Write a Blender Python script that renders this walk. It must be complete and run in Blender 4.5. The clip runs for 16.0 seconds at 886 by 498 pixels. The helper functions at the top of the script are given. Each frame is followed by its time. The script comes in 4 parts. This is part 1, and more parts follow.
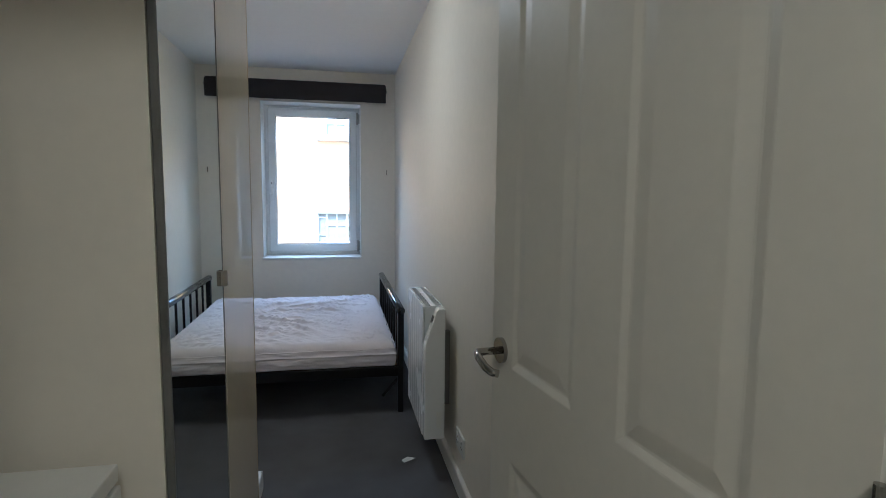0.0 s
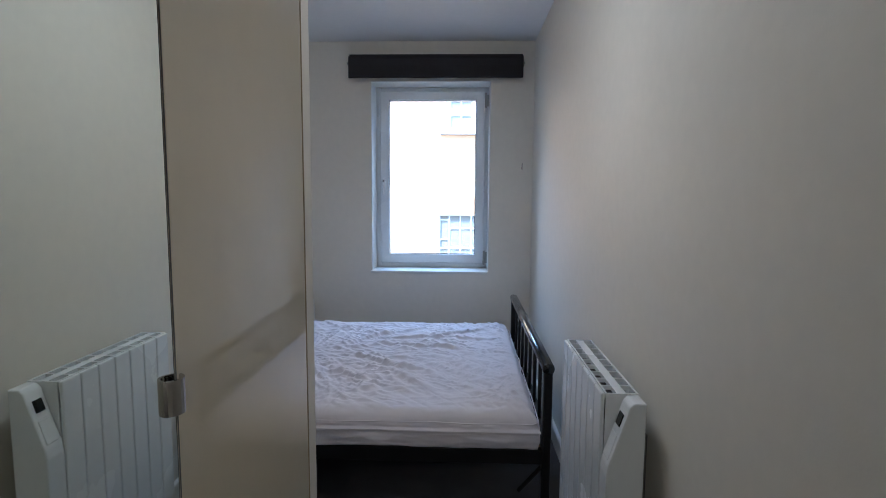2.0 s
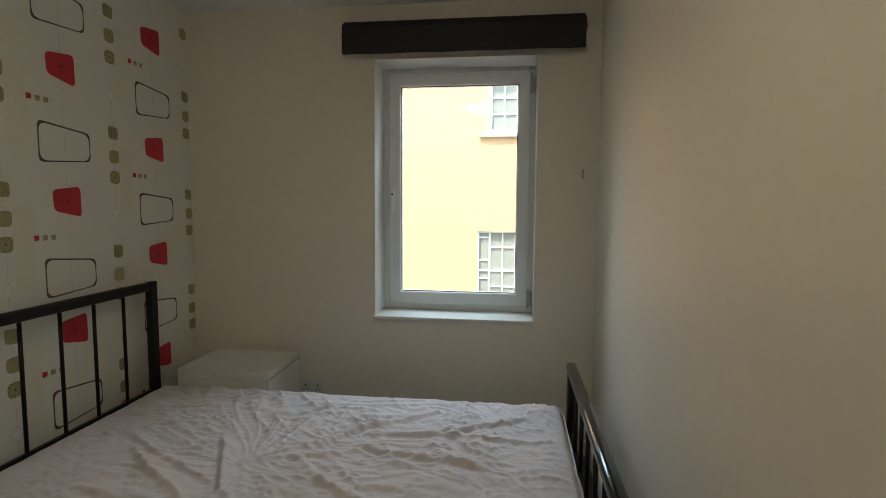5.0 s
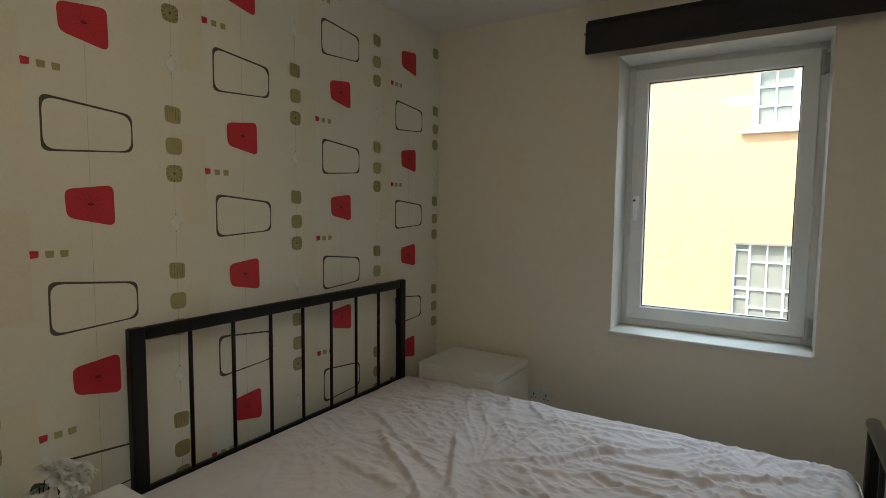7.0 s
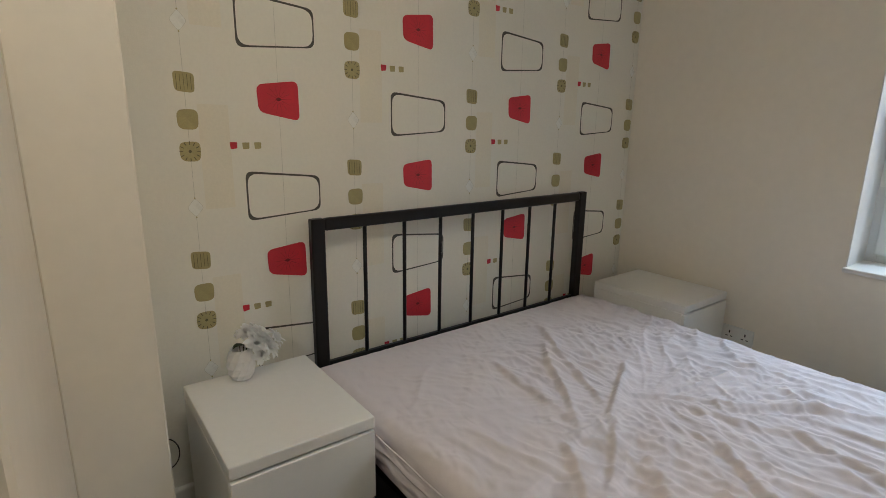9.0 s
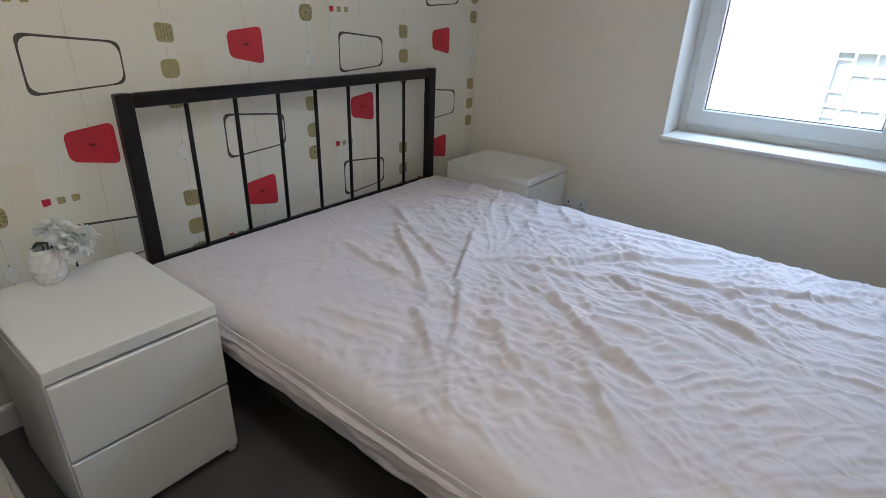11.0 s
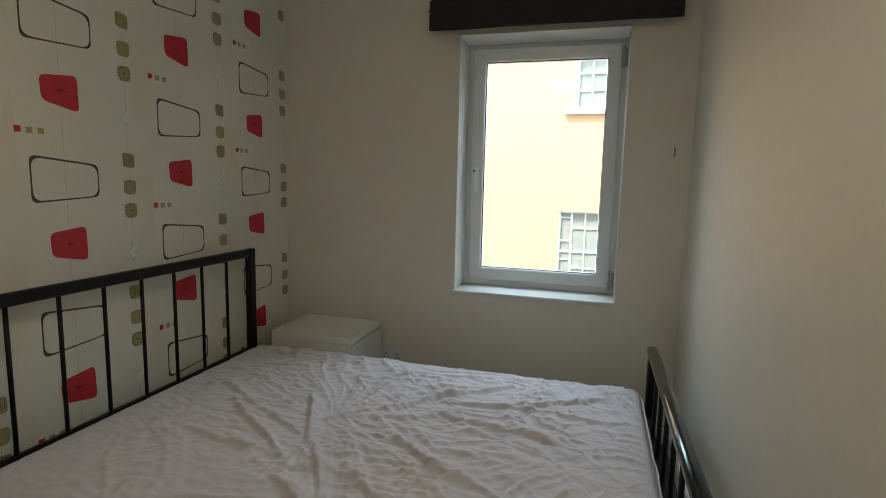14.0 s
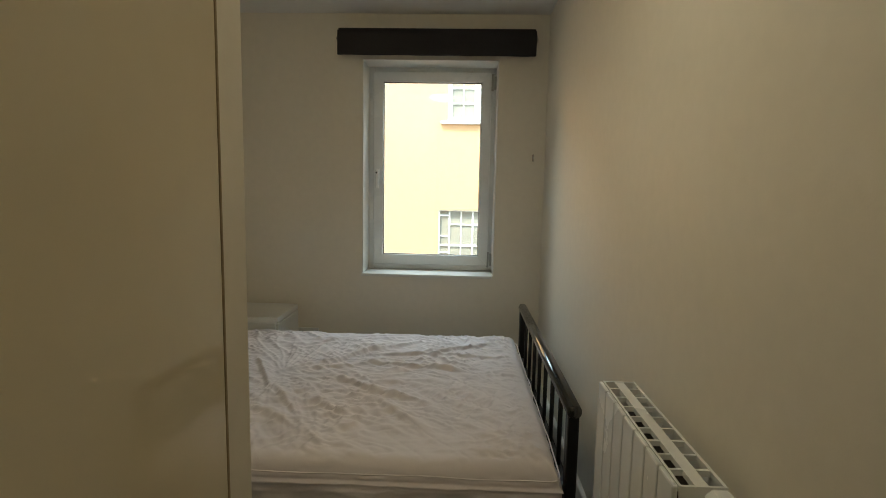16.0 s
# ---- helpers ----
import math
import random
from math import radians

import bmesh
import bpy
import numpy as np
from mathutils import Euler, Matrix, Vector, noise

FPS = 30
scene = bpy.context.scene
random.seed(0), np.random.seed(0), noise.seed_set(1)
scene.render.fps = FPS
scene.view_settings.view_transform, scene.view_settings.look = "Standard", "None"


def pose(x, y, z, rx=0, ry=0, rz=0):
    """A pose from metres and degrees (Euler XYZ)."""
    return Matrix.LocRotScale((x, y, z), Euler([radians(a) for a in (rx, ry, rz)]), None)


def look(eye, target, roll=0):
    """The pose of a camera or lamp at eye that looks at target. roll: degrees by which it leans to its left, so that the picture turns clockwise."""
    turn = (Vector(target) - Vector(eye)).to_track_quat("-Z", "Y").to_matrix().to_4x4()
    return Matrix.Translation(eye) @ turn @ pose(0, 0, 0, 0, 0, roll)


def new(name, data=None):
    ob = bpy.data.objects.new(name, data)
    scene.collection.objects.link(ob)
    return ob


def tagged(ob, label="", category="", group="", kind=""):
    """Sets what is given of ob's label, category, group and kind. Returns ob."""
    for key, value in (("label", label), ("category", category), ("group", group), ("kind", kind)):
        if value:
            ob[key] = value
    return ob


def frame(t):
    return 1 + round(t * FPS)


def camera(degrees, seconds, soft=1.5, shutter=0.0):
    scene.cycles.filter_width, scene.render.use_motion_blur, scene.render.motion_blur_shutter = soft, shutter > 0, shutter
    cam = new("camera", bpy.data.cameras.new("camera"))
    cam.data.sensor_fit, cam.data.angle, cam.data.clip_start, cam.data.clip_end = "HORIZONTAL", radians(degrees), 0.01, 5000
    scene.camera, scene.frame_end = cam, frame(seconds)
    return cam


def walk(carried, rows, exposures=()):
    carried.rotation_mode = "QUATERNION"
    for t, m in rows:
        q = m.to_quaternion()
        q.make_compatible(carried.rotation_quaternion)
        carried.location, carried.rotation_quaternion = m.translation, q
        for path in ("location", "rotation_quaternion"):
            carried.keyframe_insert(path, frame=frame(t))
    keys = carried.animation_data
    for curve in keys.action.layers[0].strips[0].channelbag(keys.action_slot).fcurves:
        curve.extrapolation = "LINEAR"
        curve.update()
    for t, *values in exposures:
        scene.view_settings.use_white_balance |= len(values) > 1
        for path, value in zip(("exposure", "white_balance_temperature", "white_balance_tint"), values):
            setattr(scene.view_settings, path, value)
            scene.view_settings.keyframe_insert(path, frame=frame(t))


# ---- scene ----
cam = camera(80.2, 16.0, soft=0.5)
PATH = [
    (0, (0.232, 0.189, 1.302), (0.619, 2.141, 1.103), 0.6),
    (0.5, (0.295, 0.481, 1.28), (0.327, 2.47, 1.078), 0.6),
    (1, (0.268, 0.735, 1.291), (0.226, 2.724, 1.087), 0.6),
    (1.5, (0.274, 0.986, 1.28), (0.203, 2.975, 1.083), 0.5),
    (2, (0.247, 1.219, 1.301), (0.17, 3.207, 1.098), 0.4),
    (2.5, (0.231, 1.431, 1.287), (0.149, 3.419, 1.085), 0.5),
    (3, (0.229, 1.662, 1.305), (0.141, 3.65, 1.103), 0.3),
    (3.2, (0.232, 1.746, 1.311), (0.142, 3.735, 1.111), 0.3),
    (5.3, (0.316, 2.336, 1.365), (-0.042, 4.296, 1.199), 0.4),
    (5.5, (0.301, 2.335, 1.37), (-0.16, 4.274, 1.203), 0.5),
    (6, (0.28, 2.343, 1.378), (-0.43, 4.206, 1.212), 0.6),
    (6.5, (0.248, 2.347, 1.377), (-0.654, 4.125, 1.212), 0.6),
    (7, (0.268, 2.394, 1.359), (-0.799, 4.078, 1.203), 0.6),
    (7.5, (0.251, 2.456, 1.342), (-0.941, 4.054, 1.187), 0.4),
    (8, (0.232, 2.49, 1.321), (-1.123, 3.95, 1.143), 0.4),
    (8.5, (0.235, 2.512, 1.286), (-1.281, 3.787, 1.005), 1.2),
    (8.7, (0.235, 2.525, 1.301), (-1.326, 3.716, 0.921), 1.9),
    (10.8, (0.256, 2.624, 1.197), (-0.945, 3.998, 0.382), 2.3),
    (11, (0.277, 2.612, 1.214), (-0.844, 4.052, 0.394), 2.1),
    (11.5, (0.308, 2.557, 1.238), (-0.592, 4.147, 0.422), 1.9),
    (12, (0.315, 2.483, 1.275), (-0.404, 4.172, 0.482), 2.0),
    (12.5, (0.335, 2.42, 1.306), (-0.303, 4.196, 0.647), 2.0),
    (13, (0.328, 2.374, 1.331), (-0.258, 4.229, 0.857), 1.9),
    (13.5, (0.314, 2.337, 1.339), (-0.239, 4.231, 1.019), 1.6),
    (14, (0.314, 2.288, 1.343), (-0.236, 4.194, 1.089), 1.3),
    (14.5, (0.31, 2.217, 1.354), (-0.233, 4.132, 1.12), 1.4),
    (15, (0.297, 2.105, 1.343), (-0.232, 4.019, 1.111), 1.2),
    (15.5, (0.264, 1.925, 1.346), (-0.059, 3.883, 1.108), 1.1),
    (16, (0.228, 1.66, 1.307), (0.154, 3.645, 1.079), 1.1),
]
EXPOSURES = [(0, 3.05, 4790, 5), (0.6, 3.1, 4790, 8), (1.0, 3.1, 4790, 10), (2, 2.95, 4690, 9), (3.2, 2.7, 4790, 6), (5.3, 2.3, 6530, 0),
             (7.5, 2.37, 6490, 0), (8.0, 2.38, 6490, 1), (8.5, 3.0, 6240, 6), (8.7, 3.1, 6150, 6), (10.8, 3.52, 5370, 6), (11.0, 3.4, 5370, 6),
             (11.5, 3.0, 5280, 5), (12, 2.93, 5280, 4), (12.5, 2.85, 5420, 2), (13, 2.72, 5660, 0), (13.5, 2.55, 5860, -1), (15, 2.4, 6870, -1),
             (16, 2.5, 7070, -2)]
walk(cam, [(t, look(eye, target, roll)) for t, eye, target, roll in PATH], EXPOSURES)

# ---- world, sun, exposure ----
world = bpy.data.worlds.new("sky")
scene.world = world
world.use_nodes = True
wn = world.node_tree.nodes
sky = wn.new("ShaderNodeTexSky")
sky.sky_type = "NISHITA"
sky.sun_disc = False
SUN_EL, SUN_AZ = radians(52), radians(200)   # azimuth clockwise from +y
sky.sun_elevation, sky.sun_rotation = SUN_EL, SUN_AZ
wn["Background"].inputs["Strength"].default_value = 0.18
world.node_tree.links.new(sky.outputs[0], wn["Background"].inputs["Color"])

sun = new("sun", bpy.data.lights.new("sun", "SUN"))
sun.data.energy, sun.data.angle, sun.data.color = 1.3, radians(0.5), (1.0, 0.95, 0.87)
sun_dir = Vector((math.sin(SUN_AZ) * math.cos(SUN_EL), math.cos(SUN_AZ) * math.cos(SUN_EL), math.sin(SUN_EL)))
sun.matrix_world = look(sun_dir * 30, (0, 0, 0))

# added lamp standing in for sky over the alley's roofs, through the window
sky_lamp = new("added_sky_lamp", bpy.data.lights.new("added_sky_lamp", "AREA"))
sky_lamp.data.shape, sky_lamp.data.size, sky_lamp.data.size_y = "RECTANGLE", 2.6, 1.0
sky_lamp.data.energy, sky_lamp.data.color = 20.0, (0.66, 0.81, 1.0)
sky_lamp.matrix_world = look((0.0, 6.55, 2.98), (-0.2, 4.2, 0.75))


# ---- materials ----
def mat(name, color, rough=0.6, metal=0.0, var=0.06, scale=3.0, fine=60.0, bump=0.0, bump_scale=200.0, rough_var=0.08, coat=0.0, spec=0.5):
    """Principled paint, metal or plastic with uneven colour at two scales, uneven gloss and fine relief."""
    m = bpy.data.materials.new(name)
    m.use_nodes = True
    n, l = m.node_tree.nodes, m.node_tree.links
    b = n["Principled BSDF"]
    co = n.new("ShaderNodeTexCoord")
    big, small = n.new("ShaderNodeTexNoise"), n.new("ShaderNodeTexNoise")
    big.inputs["Scale"].default_value, big.inputs["Detail"].default_value = scale, 5
    small.inputs["Scale"].default_value, small.inputs["Detail"].default_value = fine, 3
    add = n.new("ShaderNodeMath")
    add.operation = "ADD"
    for tex in (big, small):
        l.new(co.outputs["Object"], tex.inputs["Vector"])
    l.new(big.outputs["Fac"], add.inputs[0])
    l.new(small.outputs["Fac"], add.inputs[1])
    ramp = n.new("ShaderNodeMapRange")
    ramp.inputs["From Min"].default_value, ramp.inputs["From Max"].default_value = 0.6, 1.4
    ramp.inputs["To Min"].default_value, ramp.inputs["To Max"].default_value = 1 - var, 1 + var
    l.new(add.outputs[0], ramp.inputs["Value"])
    mul = n.new("ShaderNodeVectorMath")
    mul.operation = "SCALE"
    mul.inputs[0].default_value = color
    l.new(ramp.outputs[0], mul.inputs["Scale"])
    l.new(mul.outputs[0], b.inputs["Base Color"])
    rr = n.new("ShaderNodeMapRange")
    rr.inputs["From Min"].default_value, rr.inputs["From Max"].default_value = 0.3, 0.7
    rr.inputs["To Min"].default_value, rr.inputs["To Max"].default_value = max(0.02, rough - rough_var), min(1, rough + rough_var)
    l.new(big.outputs["Fac"], rr.inputs["Value"])
    l.new(rr.outputs[0], b.inputs["Roughness"])
    b.inputs["Metallic"].default_value = metal
    b.inputs["Coat Weight"].default_value = coat
    b.inputs["Specular IOR Level"].default_value = spec
    if bump:
        tex, bp = n.new("ShaderNodeTexNoise"), n.new("ShaderNodeBump")
        tex.inputs["Scale"].default_value, tex.inputs["Detail"].default_value = bump_scale, 4
        bp.inputs["Strength"].default_value, bp.inputs["Distance"].default_value = bump, 0.002
        l.new(co.outputs["Object"], tex.inputs["Vector"])
        l.new(tex.outputs["Fac"], bp.inputs["Height"])
        l.new(bp.outputs[0], b.inputs["Normal"])
    return m


M_WALL = mat("wall_paint", (0.82, 0.768, 0.668), 0.55, var=0.03, scale=1.3, fine=25, bump=0.12, bump_scale=160)
M_CEIL = mat("ceiling_paint", (0.84, 0.83, 0.81), 0.8, var=0.02, scale=1.0, fine=30, bump=0.2, bump_scale=140)
M_PAPER = mat("wallpaper_cream", (0.80, 0.775, 0.68), 0.5, var=0.03, scale=2.2, fine=90, bump=0.25, bump_scale=320)
M_PATCH = mat("wallpaper_beige_band", (0.785, 0.742, 0.615), 0.5, var=0.05, scale=4, fine=120, bump=0.25, bump_scale=320)
M_RED = mat("wallpaper_red_ink", (0.56, 0.024, 0.042), 0.5, var=0.16, scale=14, fine=260, bump=0.2, bump_scale=320)
M_REDDARK = mat("wallpaper_dark_red_ink", (0.16, 0.008, 0.012), 0.5, var=0.15, scale=30, fine=260)
M_OLIVE = mat("wallpaper_pearl_olive_ink", (0.40, 0.345, 0.16), 0.34, 0.15, var=0.14, scale=25, fine=300, bump=0.2, bump_scale=320)
M_OLIVEDARK = mat("wallpaper_dark_olive_ink", (0.13, 0.11, 0.05), 0.5, var=0.14, scale=25, fine=300)
M_LINE = mat("wallpaper_charcoal_ink", (0.075, 0.07, 0.055), 0.5, var=0.3, scale=20, fine=200)
M_THREAD = mat("wallpaper_thread_ink", (0.62, 0.60, 0.52), 0.5, var=0.25, scale=20, fine=200)
M_SILVER = mat("wallpaper_pearl_ink", (0.82, 0.82, 0.76), 0.30, 0.0, var=0.05, scale=20, fine=200)
M_CARPET = mat("carpet_charcoal", (0.112, 0.107, 0.108), 0.95, var=0.30, scale=5, fine=420, bump=1.0, bump_scale=650, spec=0.15)
M_GLOSS = mat("white_gloss_paint", (0.78, 0.76, 0.71), 0.32, var=0.03, scale=2, fine=40, bump=0.06, bump_scale=90, rough_var=0.03)
M_DOORP = mat("door_satin_paint", (0.77, 0.735, 0.655), 0.38, var=0.03, scale=2, fine=40, bump=0.12, bump_scale=70)
M_SLIDE = mat("high_gloss_cream_laminate", (0.80, 0.715, 0.54), 0.022, var=0.02, scale=1.5, fine=20, rough_var=0.005, coat=0.4)
M_FOIL = mat("white_foil_furniture", (0.80, 0.79, 0.75), 0.30, rough_var=0.015, var=0.02, scale=2, fine=50, bump=0.04, bump_scale=120)
M_GAP = mat("drawer_gap_shadow_board", (0.20, 0.19, 0.17), 0.7, var=0.05)
M_EDGEBROWN = mat("brown_edge_strip", (0.36, 0.28, 0.17), 0.8, var=0.2, scale=30, fine=200)
M_UPVC = mat("white_upvc", (0.80, 0.82, 0.83), 0.25, var=0.02, scale=3, fine=40, coat=0.1)
M_HANDLE = mat("white_gloss_handle", (0.90, 0.90, 0.89), 0.2, var=0.02, coat=0.3)
M_SEAL = mat("black_rubber_gasket", (0.02, 0.02, 0.02), 0.6, var=0.1)
M_BLACK = mat("black_metal_tube", (0.010, 0.0085, 0.008), 0.34, 0.0, var=0.15, scale=8, fine=150, rough_var=0.03, spec=0.3)
M_RAIL = mat("polished_black_rail", (0.012, 0.0105, 0.010), 0.14, 0.0, var=0.15, scale=8, fine=150, rough_var=0.03, spec=0.6, coat=0.35)
M_RAIL.node_tree.nodes["Principled BSDF"].inputs["Coat IOR"].default_value = 1.6
M_RAIL.node_tree.nodes["Principled BSDF"].inputs["Coat Roughness"].default_value = 0.1
M_BLIND = mat("dark_brown_blind_fabric", (0.026, 0.022, 0.023), 0.8, var=0.18, scale=6, fine=500, bump=0.5, bump_scale=700)
M_CHROME = mat("brushed_chrome", (0.46, 0.44, 0.41), 0.14, 1.0, var=0.05, scale=10, fine=120, rough_var=0.05)
M_ALU = mat("grey_aluminium_edge", (0.30, 0.30, 0.29), 0.38, 0.9, var=0.06, scale=6, fine=120)
M_RAD = mat("white_enamel_heater", (0.80, 0.81, 0.81), 0.24, var=0.015, scale=3, fine=50, coat=0.15)
M_DARK = mat("grille_shade_colour", (0.030, 0.024, 0.018), 0.7, var=0.2)
M_SCREEN = mat("black_display_glass", (0.015, 0.017, 0.016), 0.12, var=0.1)
M_PLASTIC = mat("white_socket_plastic", (0.76, 0.76, 0.73), 0.3, var=0.02)
M_HINGE = mat("grey_hinge_plastic", (0.42, 0.42, 0.40), 0.4, var=0.06)
M_SLOT = mat("socket_slot", (0.03, 0.03, 0.03), 0.6, var=0.1)
M_VASE = mat("white_ceramic_matt", (0.86, 0.85, 0.84), 0.45, var=0.04, scale=12, fine=80, bump=0.2, bump_scale=60)
M_PETAL = mat("white_silk_petals", (0.94, 0.94, 0.92), 0.7, var=0.03, scale=20, fine=150)
_n, _l = M_PETAL.node_tree.nodes, M_PETAL.node_tree.links
_tr, _mx = _n.new("ShaderNodeBsdfTranslucent"), _n.new("ShaderNodeMixShader")
_tr.inputs["Color"].default_value = (0.92, 0.92, 0.90, 1)
_mx.inputs[0].default_value = 0.5
_l.new(_n["Principled BSDF"].outputs[0], _mx.inputs[1])
_l.new(_tr.outputs[0], _mx.inputs[2])
_l.new(_mx.outputs[0], _n["Material Output"].inputs["Surface"])
M_LEAF = mat("dark_green_silk_leaf", (0.035, 0.05, 0.025), 0.6, var=0.3, scale=20, fine=150)
M_WOOD = mat("pine_slat", (0.42, 0.30, 0.17), 0.6, var=0.15, scale=3, fine=60)
M_FACADE = mat("yellow_painted_render", (0.63, 0.385, 0.205), 0.85, var=0.05, scale=0.8, fine=9, bump=0.5, bump_scale=60)
M_STAIN = mat("rust_stain_on_render", (0.62, 0.42, 0.17), 0.9, var=0.2, scale=6, fine=40)
M_WHITEOUT = mat("white_outdoor_paint", (0.80, 0.80, 0.78), 0.6, var=0.03)
M_DARKGLASS = mat("far_window_glass", (0.31, 0.295, 0.25), 0.3, var=0.15, scale=2, fine=20, spec=0.2)
M_GROUND = mat("alley_concrete", (0.22, 0.21, 0.20), 0.9, var=0.15, scale=1, fine=12, bump=0.5, bump_scale=40)
M_BRICK = mat("outer_render", (0.45, 0.42, 0.38), 0.9, var=0.08, scale=1, fine=12)
M_TILE = mat("slate_roof", (0.10, 0.10, 0.11), 0.7, var=0.15, scale=2, fine=20)
M_CABLE = mat("black_cable", (0.02, 0.02, 0.02), 0.5, var=0.1)
M_PAPERBIT = mat("white_paper_scrap", (0.75, 0.75, 0.73), 0.8, var=0.05)


def glass_mat(name, tint):
    m = bpy.data.materials.new(name)
    m.use_nodes = True
    n, l = m.node_tree.nodes, m.node_tree.links
    n.remove(n["Principled BSDF"])
    tr, gl, mix, lw = n.new("ShaderNodeBsdfTransparent"), n.new("ShaderNodeBsdfGlossy"), n.new("ShaderNodeMixShader"), n.new("ShaderNodeFresnel")
    tr.inputs["Color"].default_value = (*tint, 1)
    gl.inputs["Roughness"].default_value = 0.01
    lw.inputs["IOR"].default_value = 1.45
    l.new(lw.outputs[0], mix.inputs[0])
    l.new(tr.outputs[0], mix.inputs[1])
    l.new(gl.outputs[0], mix.inputs[2])
    l.new(mix.outputs[0], n["Material Output"].inputs["Surface"])
    return m


def fill_lamp_mat(name, strength, color):
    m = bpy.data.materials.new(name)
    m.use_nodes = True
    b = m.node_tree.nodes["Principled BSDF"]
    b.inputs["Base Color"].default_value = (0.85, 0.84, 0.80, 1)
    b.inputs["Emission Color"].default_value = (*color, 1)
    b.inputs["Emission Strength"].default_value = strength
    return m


# glow for the two added, unseen fill lights
M_FILL = fill_lamp_mat("bedroom_fill_glow", 3.7, (1.0, 0.87, 0.70))
M_FILL_HALL = fill_lamp_mat("hall_fill_glow", 5.7, (1.0, 0.84, 0.62))
M_GLASS = glass_mat("clear_double_glazing", (0.93, 0.95, 0.94))


def mirror_mat():
    m = bpy.data.materials.new("silvered_mirror")
    m.use_nodes = True
    b = m.node_tree.nodes["Principled BSDF"]
    b.inputs["Base Color"].default_value = (0.84, 0.88, 0.83, 1)
    b.inputs["Metallic"].default_value = 1.0
    b.inputs["Roughness"].default_value = 0.012
    return m


M_MIRROR = mirror_mat()


def cloth_mat():
    """White quilted cotton with fine crinkles."""
    m = mat("white_cotton_protector", (0.71, 0.655, 0.665), 0.85, var=0.03, scale=4, fine=300, spec=0.2)
    n, l = m.node_tree.nodes, m.node_tree.links
    b = n["Principled BSDF"]
    co = n.new("ShaderNodeTexCoord")
    mp = n.new("ShaderNodeMapping")
    mp.inputs["Rotation"].default_value = (0, 0, radians(35))
    mp.inputs["Scale"].default_value = (1.0, 2.2, 1.0)
    w1, w2 = n.new("ShaderNodeTexNoise"), n.new("ShaderNodeTexNoise")
    w1.noise_type = "RIDGED_MULTIFRACTAL"
    w1.inputs["Scale"].default_value, w1.inputs["Detail"].default_value = 10.0, 3
    w1.inputs["Distortion"].default_value = 0.6
    w2.inputs["Scale"].default_value, w2.inputs["Detail"].default_value = 900, 2
    l.new(co.outputs["Object"], mp.inputs["Vector"])
    l.new(mp.outputs[0], w1.inputs["Vector"])
    l.new(co.outputs["Object"], w2.inputs["Vector"])
    b1, b2 = n.new("ShaderNodeBump"), n.new("ShaderNodeBump")
    b1.inputs["Strength"].default_value, b1.inputs["Distance"].default_value = 0.85, 0.006
    b2.inputs["Strength"].default_value, b2.inputs["Distance"].default_value = 0.3, 0.0006
    l.new(w1.outputs["Fac"], b1.inputs["Height"])
    l.new(w2.outputs["Fac"], b2.inputs["Height"])
    l.new(b1.outputs[0], b2.inputs["Normal"])
    l.new(b2.outputs[0], b.inputs["Normal"])
    return m


M_CLOTH = cloth_mat()


# ---- mesh helpers ----
def box(bm, x0, x1, y0, y1, z0, z1, bevel=0.0, seg=2):
    r = bmesh.ops.create_cube(bm, size=1.0)
    vs = r["verts"]
    bmesh.ops.transform(bm, matrix=Matrix.Translation(((x0 + x1) / 2, (y0 + y1) / 2, (z0 + z1) / 2)) @ Matrix.Diagonal((x1 - x0, y1 - y0, z1 - z0, 1)), verts=vs)
    if bevel:
        es = {e for v in vs for e in v.link_edges}
        bmesh.ops.bevel(bm, geom=list(es), offset=bevel, segments=seg, profile=0.5, affect="EDGES")
    return bm


def boxes(*specs, bevel=0.0, seg=2):
    bm = bmesh.new()
    for s in specs:
        box(bm, *s, bevel=bevel, seg=seg)
    return bm


def rod(bm, a, b, r, seg=14, r2=None):
    a, b = Vector(a), Vector(b)
    d = b - a
    m = Matrix.Translation((a + b) / 2) @ d.to_track_quat("Z", "Y").to_matrix().to_4x4()
    bmesh.ops.create_cone(bm, cap_ends=True, segments=seg, radius1=r, radius2=r if r2 is None else r2, depth=d.length, matrix=m)
    return bm


def tube(bm, pts, r, seg=10):
    """A bent tube along points."""
    pts = [Vector(p) for p in pts]
    rings = []
    up = Vector((0, 0, 1))
    for i, p in enumerate(pts):
        d = (pts[min(i + 1, len(pts) - 1)] - pts[max(i - 1, 0)]).normalized()
        side = d.cross(up)
        if side.length < 1e-3:
            side = d.cross(Vector((1, 0, 0)))
        side.normalize()
        nrm = side.cross(d)
        rings.append([bm.verts.new(p + r * (math.cos(2 * math.pi * k / seg) * side + math.sin(2 * math.pi * k / seg) * nrm)) for k in range(seg)])
    for a, b in zip(rings, rings[1:]):
        for k in range(seg):
            bm.faces.new((a[k], a[(k + 1) % seg], b[(k + 1) % seg], b[k]))
    bm.faces.new(rings[0][::-1])
    bm.faces.new(rings[-1])
    bmesh.ops.recalc_face_normals(bm, faces=bm.faces)
    return bm


